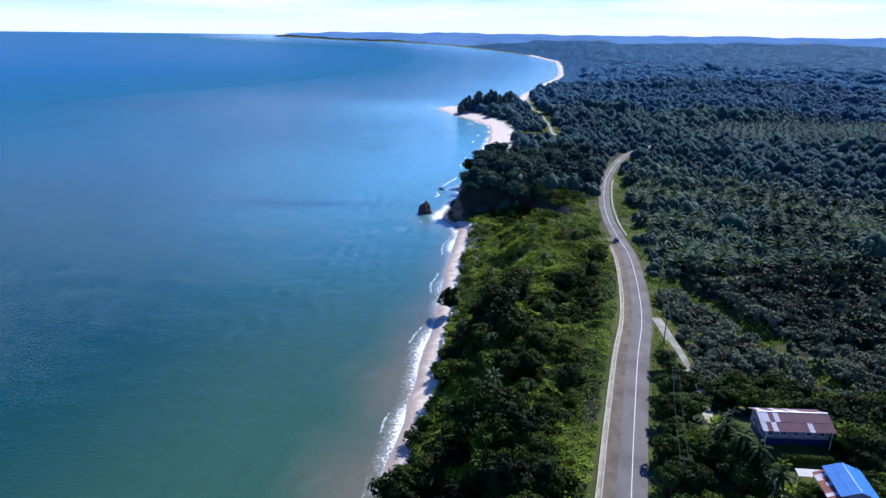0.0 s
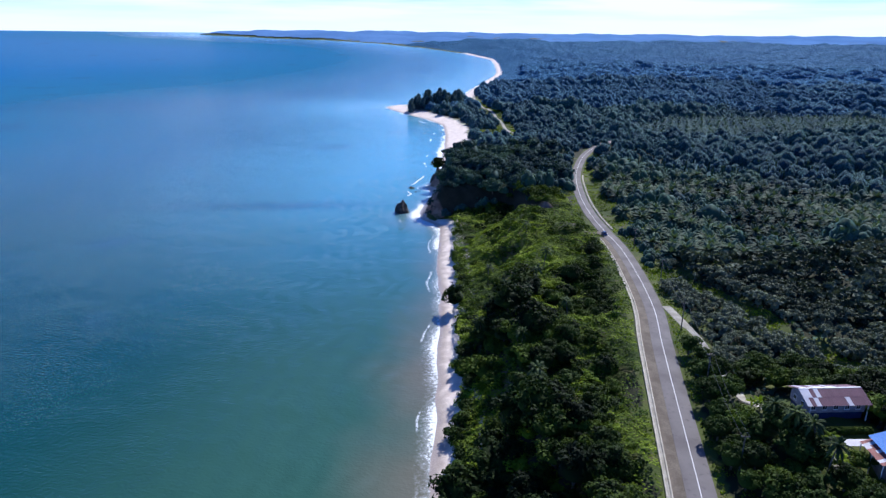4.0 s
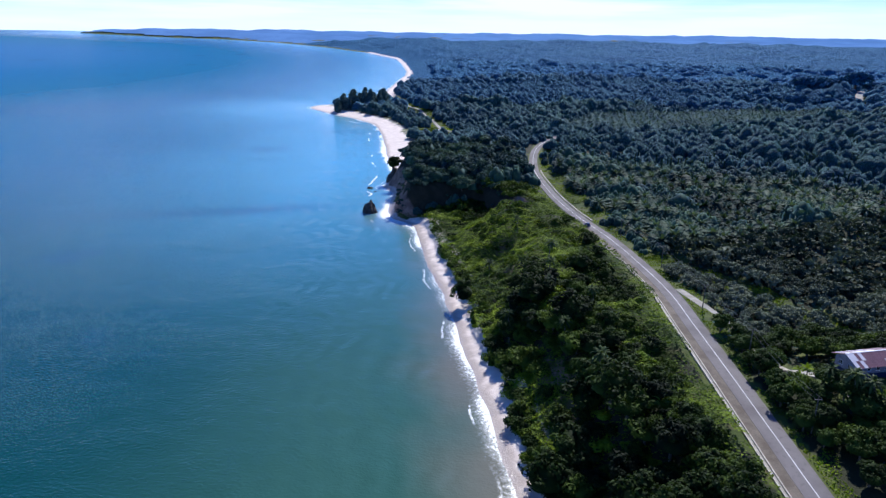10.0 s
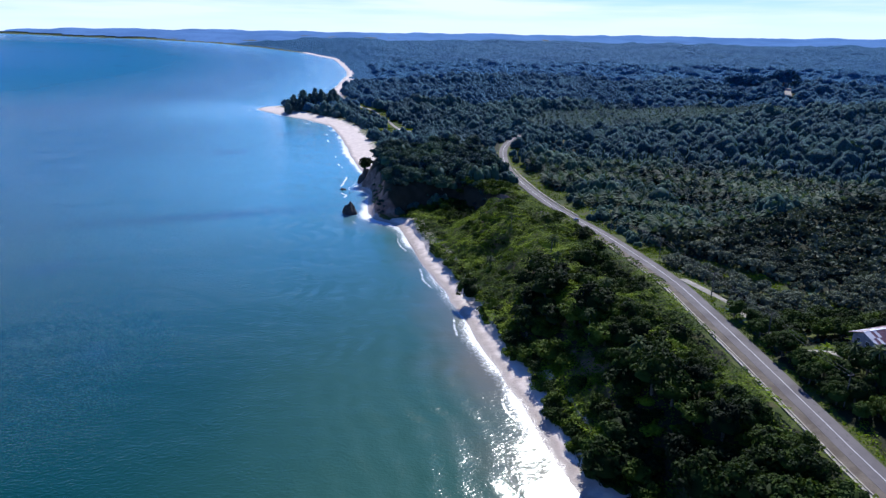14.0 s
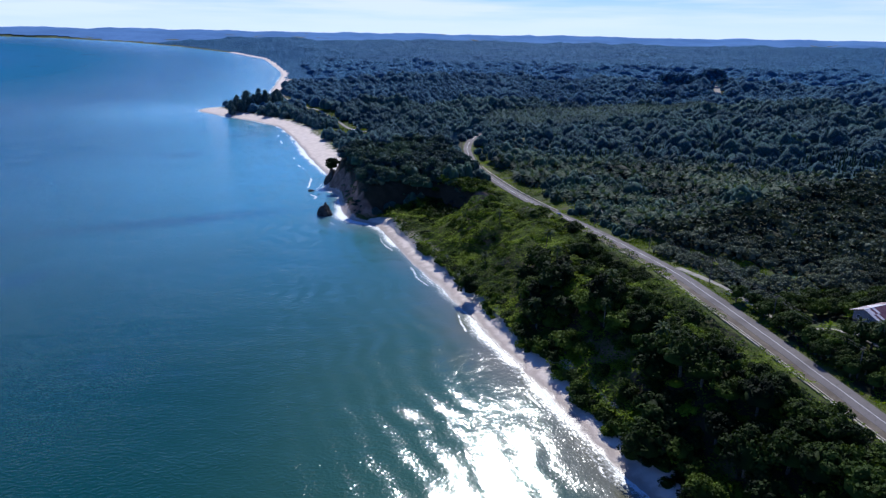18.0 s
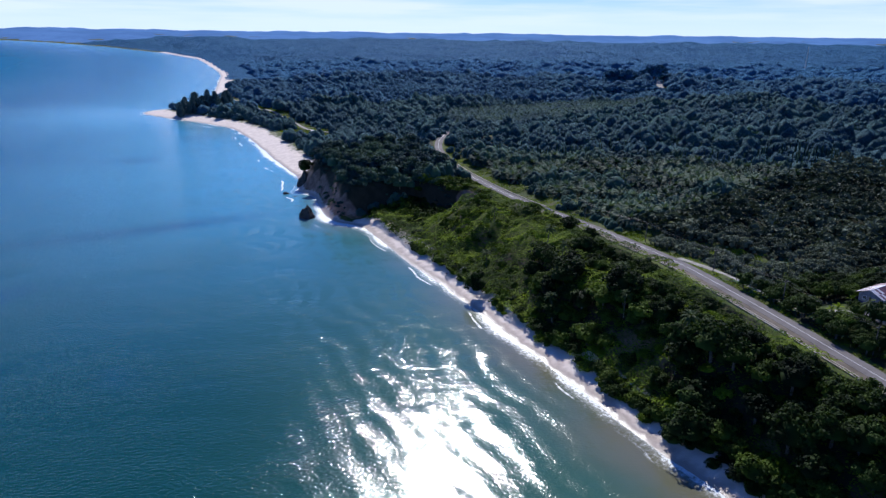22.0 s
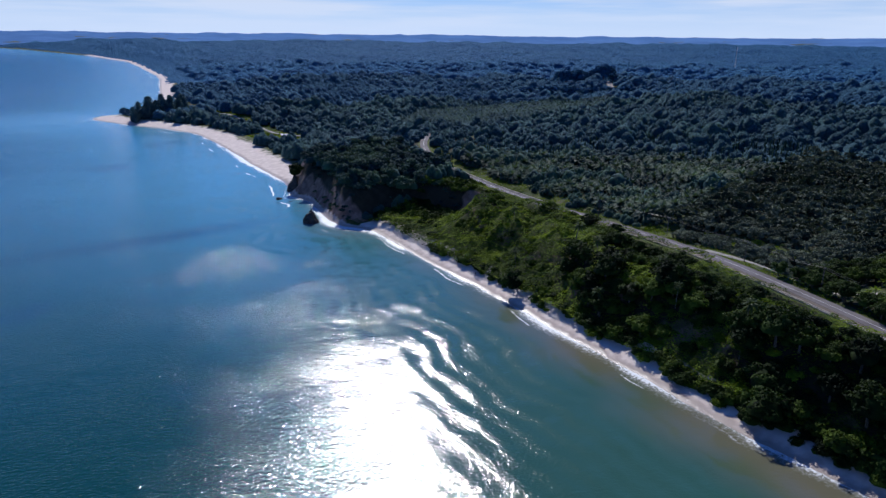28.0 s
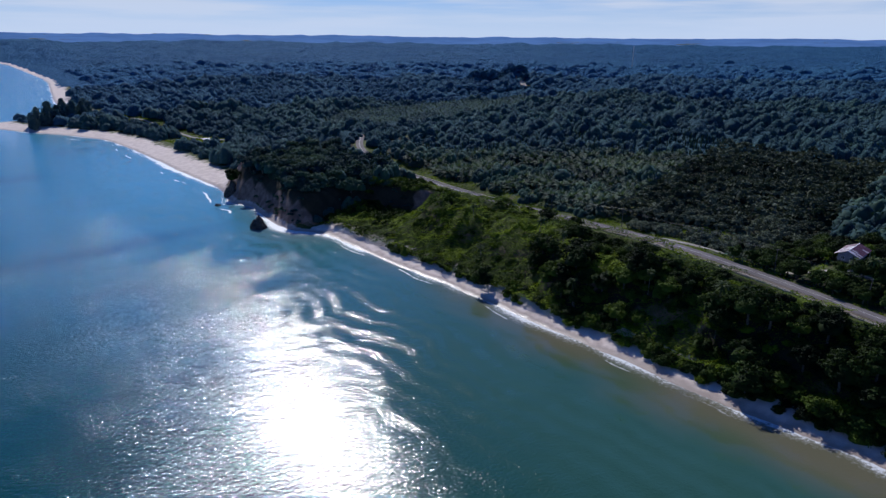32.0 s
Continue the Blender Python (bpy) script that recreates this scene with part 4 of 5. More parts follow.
# taller trees on the slope, and between the road and the houses
BROAD = [broadleaf(3.6, 4.4, 2.0, 1000, 0.36, lobes=18), broadleaf(4.6, 5.2, 2.4, 1300, 0.38, lobes=26), broadleaf(3.2, 5.4, 2.0, 1050, 0.35, lobes=20),
         broadleaf(4.2, 4.2, 2.2, 1250, 0.36, M_BUSH, 24)]
x, y = scatter(-20, 110, 60, 350, 7.2)
d = shore(x, y)
rd = road_at(x, y)[0]
keep = (rd < -12.6) & ~open_ground(x, y, d, rd) & (slope(x, y) < 1.6) & (~creeper_at(x, y) | (rng.random(len(x)) < 0.06)) & (y < 240)
rows = rows_for(x[keep], y[keep], rng.uniform(0.65, 1.15, keep.sum()) * np.where(d[keep] < 30, 1.5, 0.95))
x, y = scatter(45, 112, 84, 142, 4.9)
rd = road_at(x, y)[0]
keep = (rd > 5.5) & ~open_ground(x, y, shore(x, y), rd) & ~is_silver(x, y, rd) & ~((x > 57) & (x < 66) & (y > 106) & (y < 124))
rows = np.concatenate([rows, rows_for(x[keep], y[keep], rng.uniform(0.7, 1.1, keep.sum()))])
edge = [p + np.array([6.6 + 1.2 * ((i * 7) % 3), 0, 0]) for i, p in enumerate(CENTRE[::2]) if 103 < p[1] < 147]
edge = np.array([(p[0], p[1], ground_z(p[0], p[1]) - 0.3, i * 83 % 360, 0.7 + 0.08 * (i % 4)) for i, p in enumerate(edge)])
rows = np.concatenate([rows, edge])
put_copies(BROAD, near_first(rows)[:290], "dark green broadleaf tree with a rounded crown", "tree", "broadleaf trees")


# large trees crowning the headland, and scrub clinging to its faces
x, y = scatter(16, 125, 356, 466, 9.6)
d = shore(x, y)
rd = road_at(x, y)[0]
keep = (d > 11) & (d < 84) & (rd < -9) & (slope(x, y) < 1.3) & (y > 356)
HEAD = [broadleaf(4.0, 4.8, 1.6, 900, 0.40, M_WOOD, 18), broadleaf(4.8, 5.0, 1.8, 1000, 0.42, M_WOOD, 24), broadleaf(3.6, 5.6, 1.6, 860, 0.40, M_WOOD, 18)]
put_copies(HEAD, rows_for(x[keep], y[keep], rng.uniform(0.95, 2.0, keep.sum())) - [0, 0, 1.2, 0, 0], "tall dark tree crowning the headland", "tree", "headland trees")
x, y = scatter(16, 84, 268, 456, 3.4)
d = shore(x, y)
keep = (slope(x, y) > 0.9) & (d > 3.5) & (road_at(x, y)[0] < -7) & (fbm(x / 9, y / 9, 33) > 0.55) & (y > 285)
rows = rows_for(x[keep], y[keep], rng.uniform(0.35, 0.8, keep.sum()))
x, y = scatter(16, 122, 340, 466, 4.6)
d = shore(x, y)
rd = road_at(x, y)[0]
keep = (rd < -8) & (d > 7) & (slope(x, y) < 1.15) & (land(x, y) > 9)
stamp_later = np.concatenate([rows, rows_for(x[keep], y[keep], rng.uniform(0.7, 1.3, keep.sum()))])


# ------------------------------------------------------------------ woods too many to count
def stamp(name, kinds, rows, mat, label, category, rounded=False):
    """All rows (x, y, z, turn, size) of some plant shapes, joined into one mesh."""
    vs, fs, k = [], [], 0
    pick = np.arange(len(rows)) % len(kinds)
    for n, (v, f) in enumerate(kinds):
        r = rows[pick == n]
        c, s = np.cos(np.radians(r[:, 3]))[:, None], np.sin(np.radians(r[:, 3]))[:, None]
        sx_ = (r[:, 4] * rng.uniform(0.85, 1.15, len(r)))[:, None]
        X = (v[:, 0] * c - v[:, 1] * s) * sx_ + r[:, 0:1]
        Y = (v[:, 0] * s + v[:, 1] * c) * sx_ + r[:, 1:2]
        Zz = v[:, 2] * (r[:, 4] * rng.uniform(0.8, 1.2, len(r)))[:, None] + r[:, 2:3]
        vs.append(np.stack([X, Y, Zz], -1).reshape(-1, 3))
        fs.append((f[None] + (np.arange(len(r)) * len(v))[:, None, None] + k).reshape(-1, f.shape[1]))
        k += len(r) * len(v)
    ob = new(name, quick_mesh(name, np.concatenate(vs), np.concatenate(fs), mat, rounded))
    return tagged(ob, label, category, kind="stuff")


def crown_shape(n, radius, height, leaf, lobes=7, lift=1.5, flat=0.8):
    p, dd = crown_points(n, radius, height, lobes, flat)
    v, f = sprays(p, dd, leaf * rng.uniform(0.7, 1.3, n))
    return v + [0, 0, lift], f


if len(BUSH_REST):
    stamp("coastal_thicket", [crown_shape(300, 3.4, 3.4, 0.62, 16, 0.0) for _ in range(5)], BUSH_REST, M_BUSH,
          "dense dark green broadleaf thicket on the coastal slope", "thicket")
stamp("cliff_scrub", [crown_shape(150, 3.0, 3.2, 0.6, 12, -0.6) for _ in range(4)], stamp_later, M_WOOD, "green scrub over the headland and its earth cliff", "scrub")
# creepers and low scrub over the seaward slope
x, y = scatter(-15, 110, 55, 352, 0.46)
d = shore(x, y)
rd = road_at(x, y)[0]
keep = (rd < -7.3) & (d > 5.0 + 4 * fbm(x / 9, y / 9, 8)) & (slope(x, y) < 1.5)
keep &= ~((rd > -8.6) & (y > 263) & (y < 340))
vine = creeper_at(x, y)
keep &= vine | (rng.random(len(x)) < 0.35)
x, y, vine = x[keep], y[keep], vine[keep]
def heap(x, y):
    """Height of the creeper heaps above the ground."""
    return 0.2 + 3.4 * billow(x / 8.5, y / 8.5, 51) ** 0.7 * vnoise(x / 17, y / 17, 53) + 1.1 * billow(x / 3.1, y / 3.1, 55)


def billow(x, y, seed):
    """Rounded tops with creases between them, 0 to 1."""
    return 1 - np.abs(2 * vnoise(x, y, seed) - 1)


tall_ = np.where(vine, 1.25, 0.6)
p = np.stack([x, y, land(x, y) + heap(x, y) * tall_ + rng.uniform(-0.1, 0.3, len(x))], -1)
nrm = np.stack([-(heap(x + 0.4, y) - heap(x - 0.4, y)) / 0.8 * tall_, -(heap(x, y + 0.4) - heap(x, y - 0.4)) / 0.8 * tall_, np.full(len(x), 1.0)], -1)
nrm += rng.normal(0, 0.28, nrm.shape)
me = quick_mesh("creepers", *sprays(p, nrm, rng.uniform(0.35, 0.65, len(x))), M_VINE, True)
me.normals_split_custom_set_from_vertices(np.repeat(nrm / np.linalg.norm(nrm, axis=1)[:, None], 4, 0).tolist())
tagged(new("creepers", me),
       "bright green creepers smothering the seaward slope", "creeper", kind="stuff")

# grass and low weeds on the verges
x, y = scatter(20, 150, 60, 440, 0.55)
rd = road_at(x, y)[0]
keep = ((rd > 3.6) & (rd < 5 + 9 * fbm(x / 14, y / 14, 3) + 7 * (y > 265))) | ((rd < -3.3) & (rd > -9) & (y > 262) & (y < 400))
keep &= (to_line(x, y, np.array(TRACK, float))[0] > 1.8) & (fbm(x / 5, y / 5, 14) > 0.4) & ~((np.abs(y - 268) < 4) & (rd < 0))
keep &= ~((rd > 3.4) & (rd < 4.9) & (y > 270) & (y < 394))
x, y = x[keep], y[keep]
p = np.stack([x, y, land(x, y) + rng.uniform(0.0, 0.35, len(x))], -1)
nrm = np.stack([rng.normal(0, 0.6, len(x)), rng.normal(0, 0.6, len(x)), np.full(len(x), 0.7)], -1)
tagged(new("verge_grass", quick_mesh("verge_grass", *sprays(p, nrm, rng.uniform(0.25, 0.6, len(x))), M_VINE)),
       "rough yellow-green grass on the road verges", "grass", kind="stuff")
# grass in the strip through the plantation, the yard and the lowland clearing
x, y = scatter(60, 125, 96, 222, 0.6)
keep = (to_line(x, y, np.array(GRASSY, float))[0] < 1.8 + 4.5 * fbm(x / 12, y / 12, 29)) & (fbm(x / 4, y / 4, 36) > 0.36)
keep &= to_line(x, y, np.array(TRACK, float))[0] > 1.8
x2, y2 = scatter(80, 190, 610, 960, 1.7)
k2 = open_ground(x2, y2, shore(x2, y2), road_at(x2, y2)[0]) & (to_line(x2, y2, low_track[:, :2])[0] > 3.2) & (shore(x2, y2) > 34) & (fbm(x2 / 9, y2 / 9, 37) > 0.4)
s_ = np.concatenate([rng.uniform(0.35, 0.75, keep.sum()), rng.uniform(0.9, 2.0, k2.sum())])
x, y = np.concatenate([x[keep], x2[k2]]), np.concatenate([y[keep], y2[k2]])
p = np.stack([x, y, land(x, y) + rng.uniform(0.0, 0.5, len(x))], -1)
nrm = np.stack([rng.normal(0, 0.6, len(x)), rng.normal(0, 0.6, len(x)), np.full(len(x), 0.7)], -1)
tagged(new("rough_grass", quick_mesh("rough_grass", *sprays(p, nrm, s_), M_VINE)),
       "rough bright grass in clearings between the trees", "grass", kind="stuff")
# dark undergrowth between the plantation rows
x, y = scatter(50, 360, 85, 420, 1.9)
d = shore(x, y)
rd = road_at(x, y)[0]
keep = (rd > 6) & ~open_ground(x, y, d, rd) & in_view(x, y)
x, y = x[keep], y[keep]
p = np.stack([x, y, land(x, y) + rng.uniform(0.1, 0.9, len(x))], -1)
nrm = np.stack([rng.normal(0, 0.6, len(x)), rng.normal(0, 0.6, len(x)), np.full(len(x), 0.7)], -1)
tagged(new("undergrowth", quick_mesh("undergrowth", *sprays(p, nrm, rng.uniform(0.7, 1.5, len(x))), M_WOOD)),
       "dark leafy undergrowth beneath the plantation", "undergrowth", kind="stuff")

# the rest, by distance: patches of tall forest and of low plantation
def far_palms(x, y):
    """A level palm plantation among the woods."""
    return np.hypot((x - 430) / 190, (y - 598 + 0.25 * (x - 430)) / 52) < 0.75 + 0.4 * fbm(x / 40, y / 40, 87)


def forest_at(x, y):
    """How tall the woods stand, 0 to 1, in patches; a level plantation lies among them."""
    k = 0.55 * fbm(x / 170, y / 120, 81) + 0.45 * fbm(x / 46, y / 46, 83)
    k = smooth((k - 0.34) / 0.30)
    return np.where(far_palms(x, y), 0.0, k)


bands = ((0, 440, 5.4, 72, 0.75, 3.8, 5.8), (440, 850, 8.2, 9, 1.4, 5.6, 7.6), (850, 1330, 10.2, 0, 0, 7.4, 8.2), (1330, 2050, 14.5, 0, 0, 10.0, 9.0))
for r0, r1, step, n, leaf, radius, height in bands:
    x, y = scatter(-60, r1, 40 if r0 < 1300 else -60, r1 + 60, step)
    r = np.hypot(x - MID[0], y - MID[1])
    keep = (r >= r0) & (r < r1) & in_view(x, y)
    x, y = x[keep], y[keep]
    d = shore(x, y)
    rd = road_at(x, y)[0]
    near_strip = ((d < 84) & (rd < -9) & (y > 356) & (y < 466)) | ((rd < 0) & (y < 350) & (x < 130)) | ((rd > 0) & (x < 112) & (y < 142))
    keep = ~open_ground(x, y, d, rd) & ~near_strip & (slope(x, y) < 2.2) & (d > (0 if r0 < 1300 else 75))
    silver, palms = is_silver(x, y, rd), is_palm(x, y, rd) & (np.hypot(x - MID[0], y - MID[1]) < 400)
    f = keep & ~silver & ~palms & ~far_palms(x, y)
    size = (0.55 + 0.75 * forest_at(x, y)) * rng.lognormal(0, 0.24, len(x))
    size = size * np.where(rng.random(len(x)) < 0.05, 1.4, 1.0)
    size = np.clip(size, 0.4, 1.9)
    kinds = [dome_shape(radius, height, 7, 3, 0, 0) if r0 > 1300 else lobed_shape(radius, height, 2 if r0 == 850 else 3, n, leaf) for _ in range(8)]
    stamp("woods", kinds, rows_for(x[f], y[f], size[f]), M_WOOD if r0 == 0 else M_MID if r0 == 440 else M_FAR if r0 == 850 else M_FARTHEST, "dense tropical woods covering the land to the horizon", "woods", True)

# closed canopy: between the single crowns, and beyond them all that shows
seen_way = np.concatenate([np.arange(-32, 84, 0.22), np.arange(86, 326, 4)])
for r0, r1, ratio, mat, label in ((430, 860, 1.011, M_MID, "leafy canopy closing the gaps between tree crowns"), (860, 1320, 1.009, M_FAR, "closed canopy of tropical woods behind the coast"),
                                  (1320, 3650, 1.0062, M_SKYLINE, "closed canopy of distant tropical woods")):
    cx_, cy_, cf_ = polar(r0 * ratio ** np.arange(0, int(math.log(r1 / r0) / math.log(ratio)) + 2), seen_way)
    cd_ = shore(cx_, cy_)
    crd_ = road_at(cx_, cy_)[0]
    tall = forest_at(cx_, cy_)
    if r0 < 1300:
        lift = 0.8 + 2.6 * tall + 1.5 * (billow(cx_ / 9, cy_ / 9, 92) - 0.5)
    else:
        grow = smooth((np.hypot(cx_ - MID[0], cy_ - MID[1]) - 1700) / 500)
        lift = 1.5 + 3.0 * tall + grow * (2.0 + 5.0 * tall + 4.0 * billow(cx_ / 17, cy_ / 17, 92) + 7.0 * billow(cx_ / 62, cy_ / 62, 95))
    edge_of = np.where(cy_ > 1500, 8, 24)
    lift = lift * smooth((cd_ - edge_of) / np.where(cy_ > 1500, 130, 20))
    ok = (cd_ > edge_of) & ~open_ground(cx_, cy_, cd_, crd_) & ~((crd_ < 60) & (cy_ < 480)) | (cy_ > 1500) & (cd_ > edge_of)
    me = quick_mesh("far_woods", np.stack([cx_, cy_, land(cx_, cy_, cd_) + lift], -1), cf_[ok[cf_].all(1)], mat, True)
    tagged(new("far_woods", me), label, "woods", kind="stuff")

# wooded distance up to the skyline, its blue haze painted on and self-lit
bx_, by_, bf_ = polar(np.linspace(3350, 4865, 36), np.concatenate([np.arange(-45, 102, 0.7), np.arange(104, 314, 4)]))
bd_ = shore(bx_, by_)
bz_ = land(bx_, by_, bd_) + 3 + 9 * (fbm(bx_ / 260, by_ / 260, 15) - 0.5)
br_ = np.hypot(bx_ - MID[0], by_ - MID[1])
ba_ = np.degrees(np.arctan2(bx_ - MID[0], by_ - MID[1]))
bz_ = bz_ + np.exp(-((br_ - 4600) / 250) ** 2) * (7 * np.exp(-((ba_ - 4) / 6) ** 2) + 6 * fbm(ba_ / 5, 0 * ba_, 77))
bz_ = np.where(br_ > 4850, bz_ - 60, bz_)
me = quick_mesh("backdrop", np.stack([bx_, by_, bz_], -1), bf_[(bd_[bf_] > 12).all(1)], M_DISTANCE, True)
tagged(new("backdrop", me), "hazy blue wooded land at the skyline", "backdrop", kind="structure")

# silver-leaved plantation beside the road
x, y = scatter(70, 330, 128, 260, 3.35, 0.45)
rd = road_at(x, y)[0]
keep = is_silver(x, y, rd) & ~open_ground(x, y, shore(x, y), rd) & (fbm(x / 16, y / 16, 91) < 0.72)
SILVER = [broadleaf(2.5, 3.4, 0.9, 520, 0.36, M_GREY, 17, "plantation_tree"), broadleaf(2.2, 3.8, 0.9, 500, 0.34, M_GREY, 16, "plantation_tree"), broadleaf(2.8, 3.2, 0.9, 560, 0.36, M_GREY, 20, "plantation_tree")]
rows = rows_for(x[keep], y[keep], np.clip(rng.lognormal(-0.16, 0.26, keep.sum()), 0.45, 1.5))
rows = rows[np.argsort(np.hypot(rows[:, 0] + 95, rows[:, 1] - 35))]
put_copies(SILVER, rows[:260], "grey-green silvery plantation tree in rows", "tree", "plantation trees")
if len(rows) > 260:
    stamp("plantation", [crown_shape(46, 2.5, 3.3, 1.2, 8) for _ in range(4)], rows[260:], M_GREY, "grey-green plantation trees in rows", "plantation")

# oil palms
x, y = scatter(85, 370, 205, 420, 7.6, 0.2)
rd = road_at(x, y)[0]
keep = is_palm(x, y, rd) & ~open_ground(x, y, shore(x, y), rd)
OIL = [palm("oil_palm", 3.2, 34, 6.2, 0.6, (-12, 66), 0.36, M_PALM, radius=0.45), palm("oil_palm", 4.0, 36, 6.5, 0.62, (-15, 64), 0.38, M_PALM, radius=0.45),
       palm("oil_palm", 2.8, 30, 5.9, 0.58, (-8, 68), 0.33, M_PALM, radius=0.45)]
rows = rows_for(x[keep], y[keep], rng.uniform(0.85, 1.15, keep.sum()))
rows = rows[np.argsort(np.hypot(rows[:, 0] + 95, rows[:, 1] - 35))]
put_copies(OIL, rows[:280], "oil palm with a wide head of arching fronds", "palm", "oil palms")
if len(rows) > 280:
    kinds = []
    for o in OIL:
        me_ = o.children[1].data
        co = np.zeros(len(me_.vertices) * 3, np.float32)
        me_.vertices.foreach_get("co", co)
        ix = np.zeros(len(me_.loops), np.int32)
        me_.loops.foreach_get("vertex_index", ix)
        kinds.append((co.reshape(-1, 3).astype(float) + [0, 0, 3.6], ix.reshape(-1, 4)))
    stamp("oil_palm_plantation", kinds, rows[280:], M_PALM, "oil palm plantation on level ground", "plantation")

x, y = scatter(210, 660, 480, 720, 8.4, 0.15)
keep = far_palms(x, y) & ~open_ground(x, y, shore(x, y), road_at(x, y)[0])
kinds = []
for k in range(3):
    me_ = fronds_mesh(13, 5.6, 0.75, (-8, 66), 0.36, M_PALMFAR, 2)
    co = np.zeros(len(me_.vertices) * 3, np.float32)
    me_.vertices.foreach_get("co", co)
    ix = np.zeros(len(me_.loops), np.int32)
    me_.loops.foreach_get("vertex_index", ix)
    kinds.append((co.reshape(-1, 3).astype(float) + [0, 0, 3.8], ix.reshape(-1, 4)))
    bpy.data.meshes.remove(me_)
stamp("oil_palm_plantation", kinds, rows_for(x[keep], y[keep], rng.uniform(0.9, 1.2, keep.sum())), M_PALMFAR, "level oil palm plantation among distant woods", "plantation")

# coconut palms on the slope and by the houses
COCO = [palm("coconut_palm", 8.0, 22, 3.2, 0.34, (-30, 70), 0.5, M_COCO, 1.2, 0.15), palm("coconut_palm", 9.5, 24, 3.4, 0.34, (-30, 70), 0.5, M_COCO, -0.9, 0.15)]
spots = [(10.7, 132.6), (16.5, 135.2), (61.5, 97.5), (58.5, 100), (57, 107), (20, 160), (30, 190), (36, 205), (44, 222), (14, 186), (27, 240), (60, 92), (48, 262), (38, 176)]
put_copies(COCO, [(a, b, ground_z(a, b), (i * 77) % 360, 0.8 + 0.35 * ((i * 13) % 7) / 7) for i, (a, b) in enumerate(spots)],
           "slender coconut palm rising above the thicket", "palm", "coconut palms")

# casuarinas on the sandy point
CAS = [casuarina(18, 620), casuarina(15, 540), casuarina(20, 680)]
rows = []
for i in range(54):
    u, w = rng.uniform(0, 1), rng.uniform(-1, 1)
    a, b = 52 + 75 * u + 6 * w, 890 + 18 * w + 30 * u
    rows.append((a, b, ground_z(a, b) - 0.2, rng.uniform(0, 360), rng.uniform(0.75, 1.2)))
put_copies(CAS, rows, "tall dark casuarina tree on the sandy point", "tree", "casuarinas on the point")

# ------------------------------------------------------------------ rocks
def rock_mesh(name, sx_, sy_, sz, seed, power=1.0):
    """A rough weathered rock with a broad foot."""
    bm = bmesh.new()
    bmesh.ops.create_icosphere(bm, subdivisions=4, radius=1.0)
    for v in bm.verts:
        n = noise.fractal(v.co * 1.4 + Vector((seed, 0, 0)), 0.9, 2.1, 5) * 0.28
        taper = 1.0 - 0.42 * max(v.co.z, 0) ** power
        v.co = Vector((v.co.x * sx_ * taper, v.co.y * sy_ * taper, v.co.z * sz)) * (1 + n)
    me = bpy.data.meshes.new(name)
    bm.to_mesh(me)
    bm.free()
    me.materials.append(M_ROCK)
    return me


for a, b, sx_, sy_, sz, seed, label in ((3.0, 376, 4.7, 4.2, 7.2, 3, "dark pointed sea stack standing in the shallows"), (14.3, 438, 2.8, 2.0, 1.7, 9, "low dark boulder awash near the headland"),
                                        (16, 427, 1.3, 1.1, 0.9, 14, "small dark boulder awash near the headland"), (18.5, 429, 0.9, 0.8, 0.7, 17, "small dark boulder awash near the headland"),
                                        (36, 453, 7.5, 7, 10.0, 21, "dark rock buttress at the foot of the headland")):
    ob = tagged(new("sea_rock", rock_mesh("sea_rock", sx_, sy_, sz, seed)), label, "rock", "sea rocks")
    ob.location = (a, b, -0.4)

head_tree = tagged(copy_thing(BROAD[0], pose(35, 453, 8.2, 0, -8, 40) @ Matrix.Scale(1.5, 4)), "dark tree clinging to a rock at the headland", "tree")
lean_tree = tagged(copy_thing(BROAD[2], pose(14.8, 227, 2.4, 0, -40, 10) @ Matrix.Scale(1.4, 4)), "leaning tree overhanging the beach", "tree")

# ------------------------------------------------------------------ houses
def box_mesh(name, x0, x1, y0, y1, z0, z1, mat, bevel=0.0):
    bm = bmesh.new()
    bmesh.ops.create_cube(bm, size=1.0)
    for v in bm.verts:
        v.co = Vector(((x0 + x1) / 2 + v.co.x * (x1 - x0), (y0 + y1) / 2 + v.co.y * (y1 - y0), (z0 + z1) / 2 + v.co.z * (z1 - z0)))
    if bevel:
        bmesh.ops.bevel(bm, geom=bm.edges[:], offset=bevel, segments=1, affect="EDGES")
    me = bpy.data.meshes.new(name)
    bm.to_mesh(me)
    bm.free()
    me.materials.append(mat)
    return me


def sheet_mesh(name, width, length, mat, pitch=0.26, deep=0.035):
    """A corrugated sheet in its own plane: x across, y down the slope."""
    n = max(4, int(width / pitch) * 2)
    xs = np.linspace(0, width, n + 1)
    zs = np.where(np.arange(n + 1) % 2 == 0, 0.0, deep)
    v = np.concatenate([np.stack([xs, np.zeros(n + 1), zs], -1), np.stack([xs, np.full(n + 1, length), zs], -1)])
    f = np.array([(i, i + 1, n + 2 + i, n + 1 + i) for i in range(n)])
    return quick_mesh(name, v, f, mat)


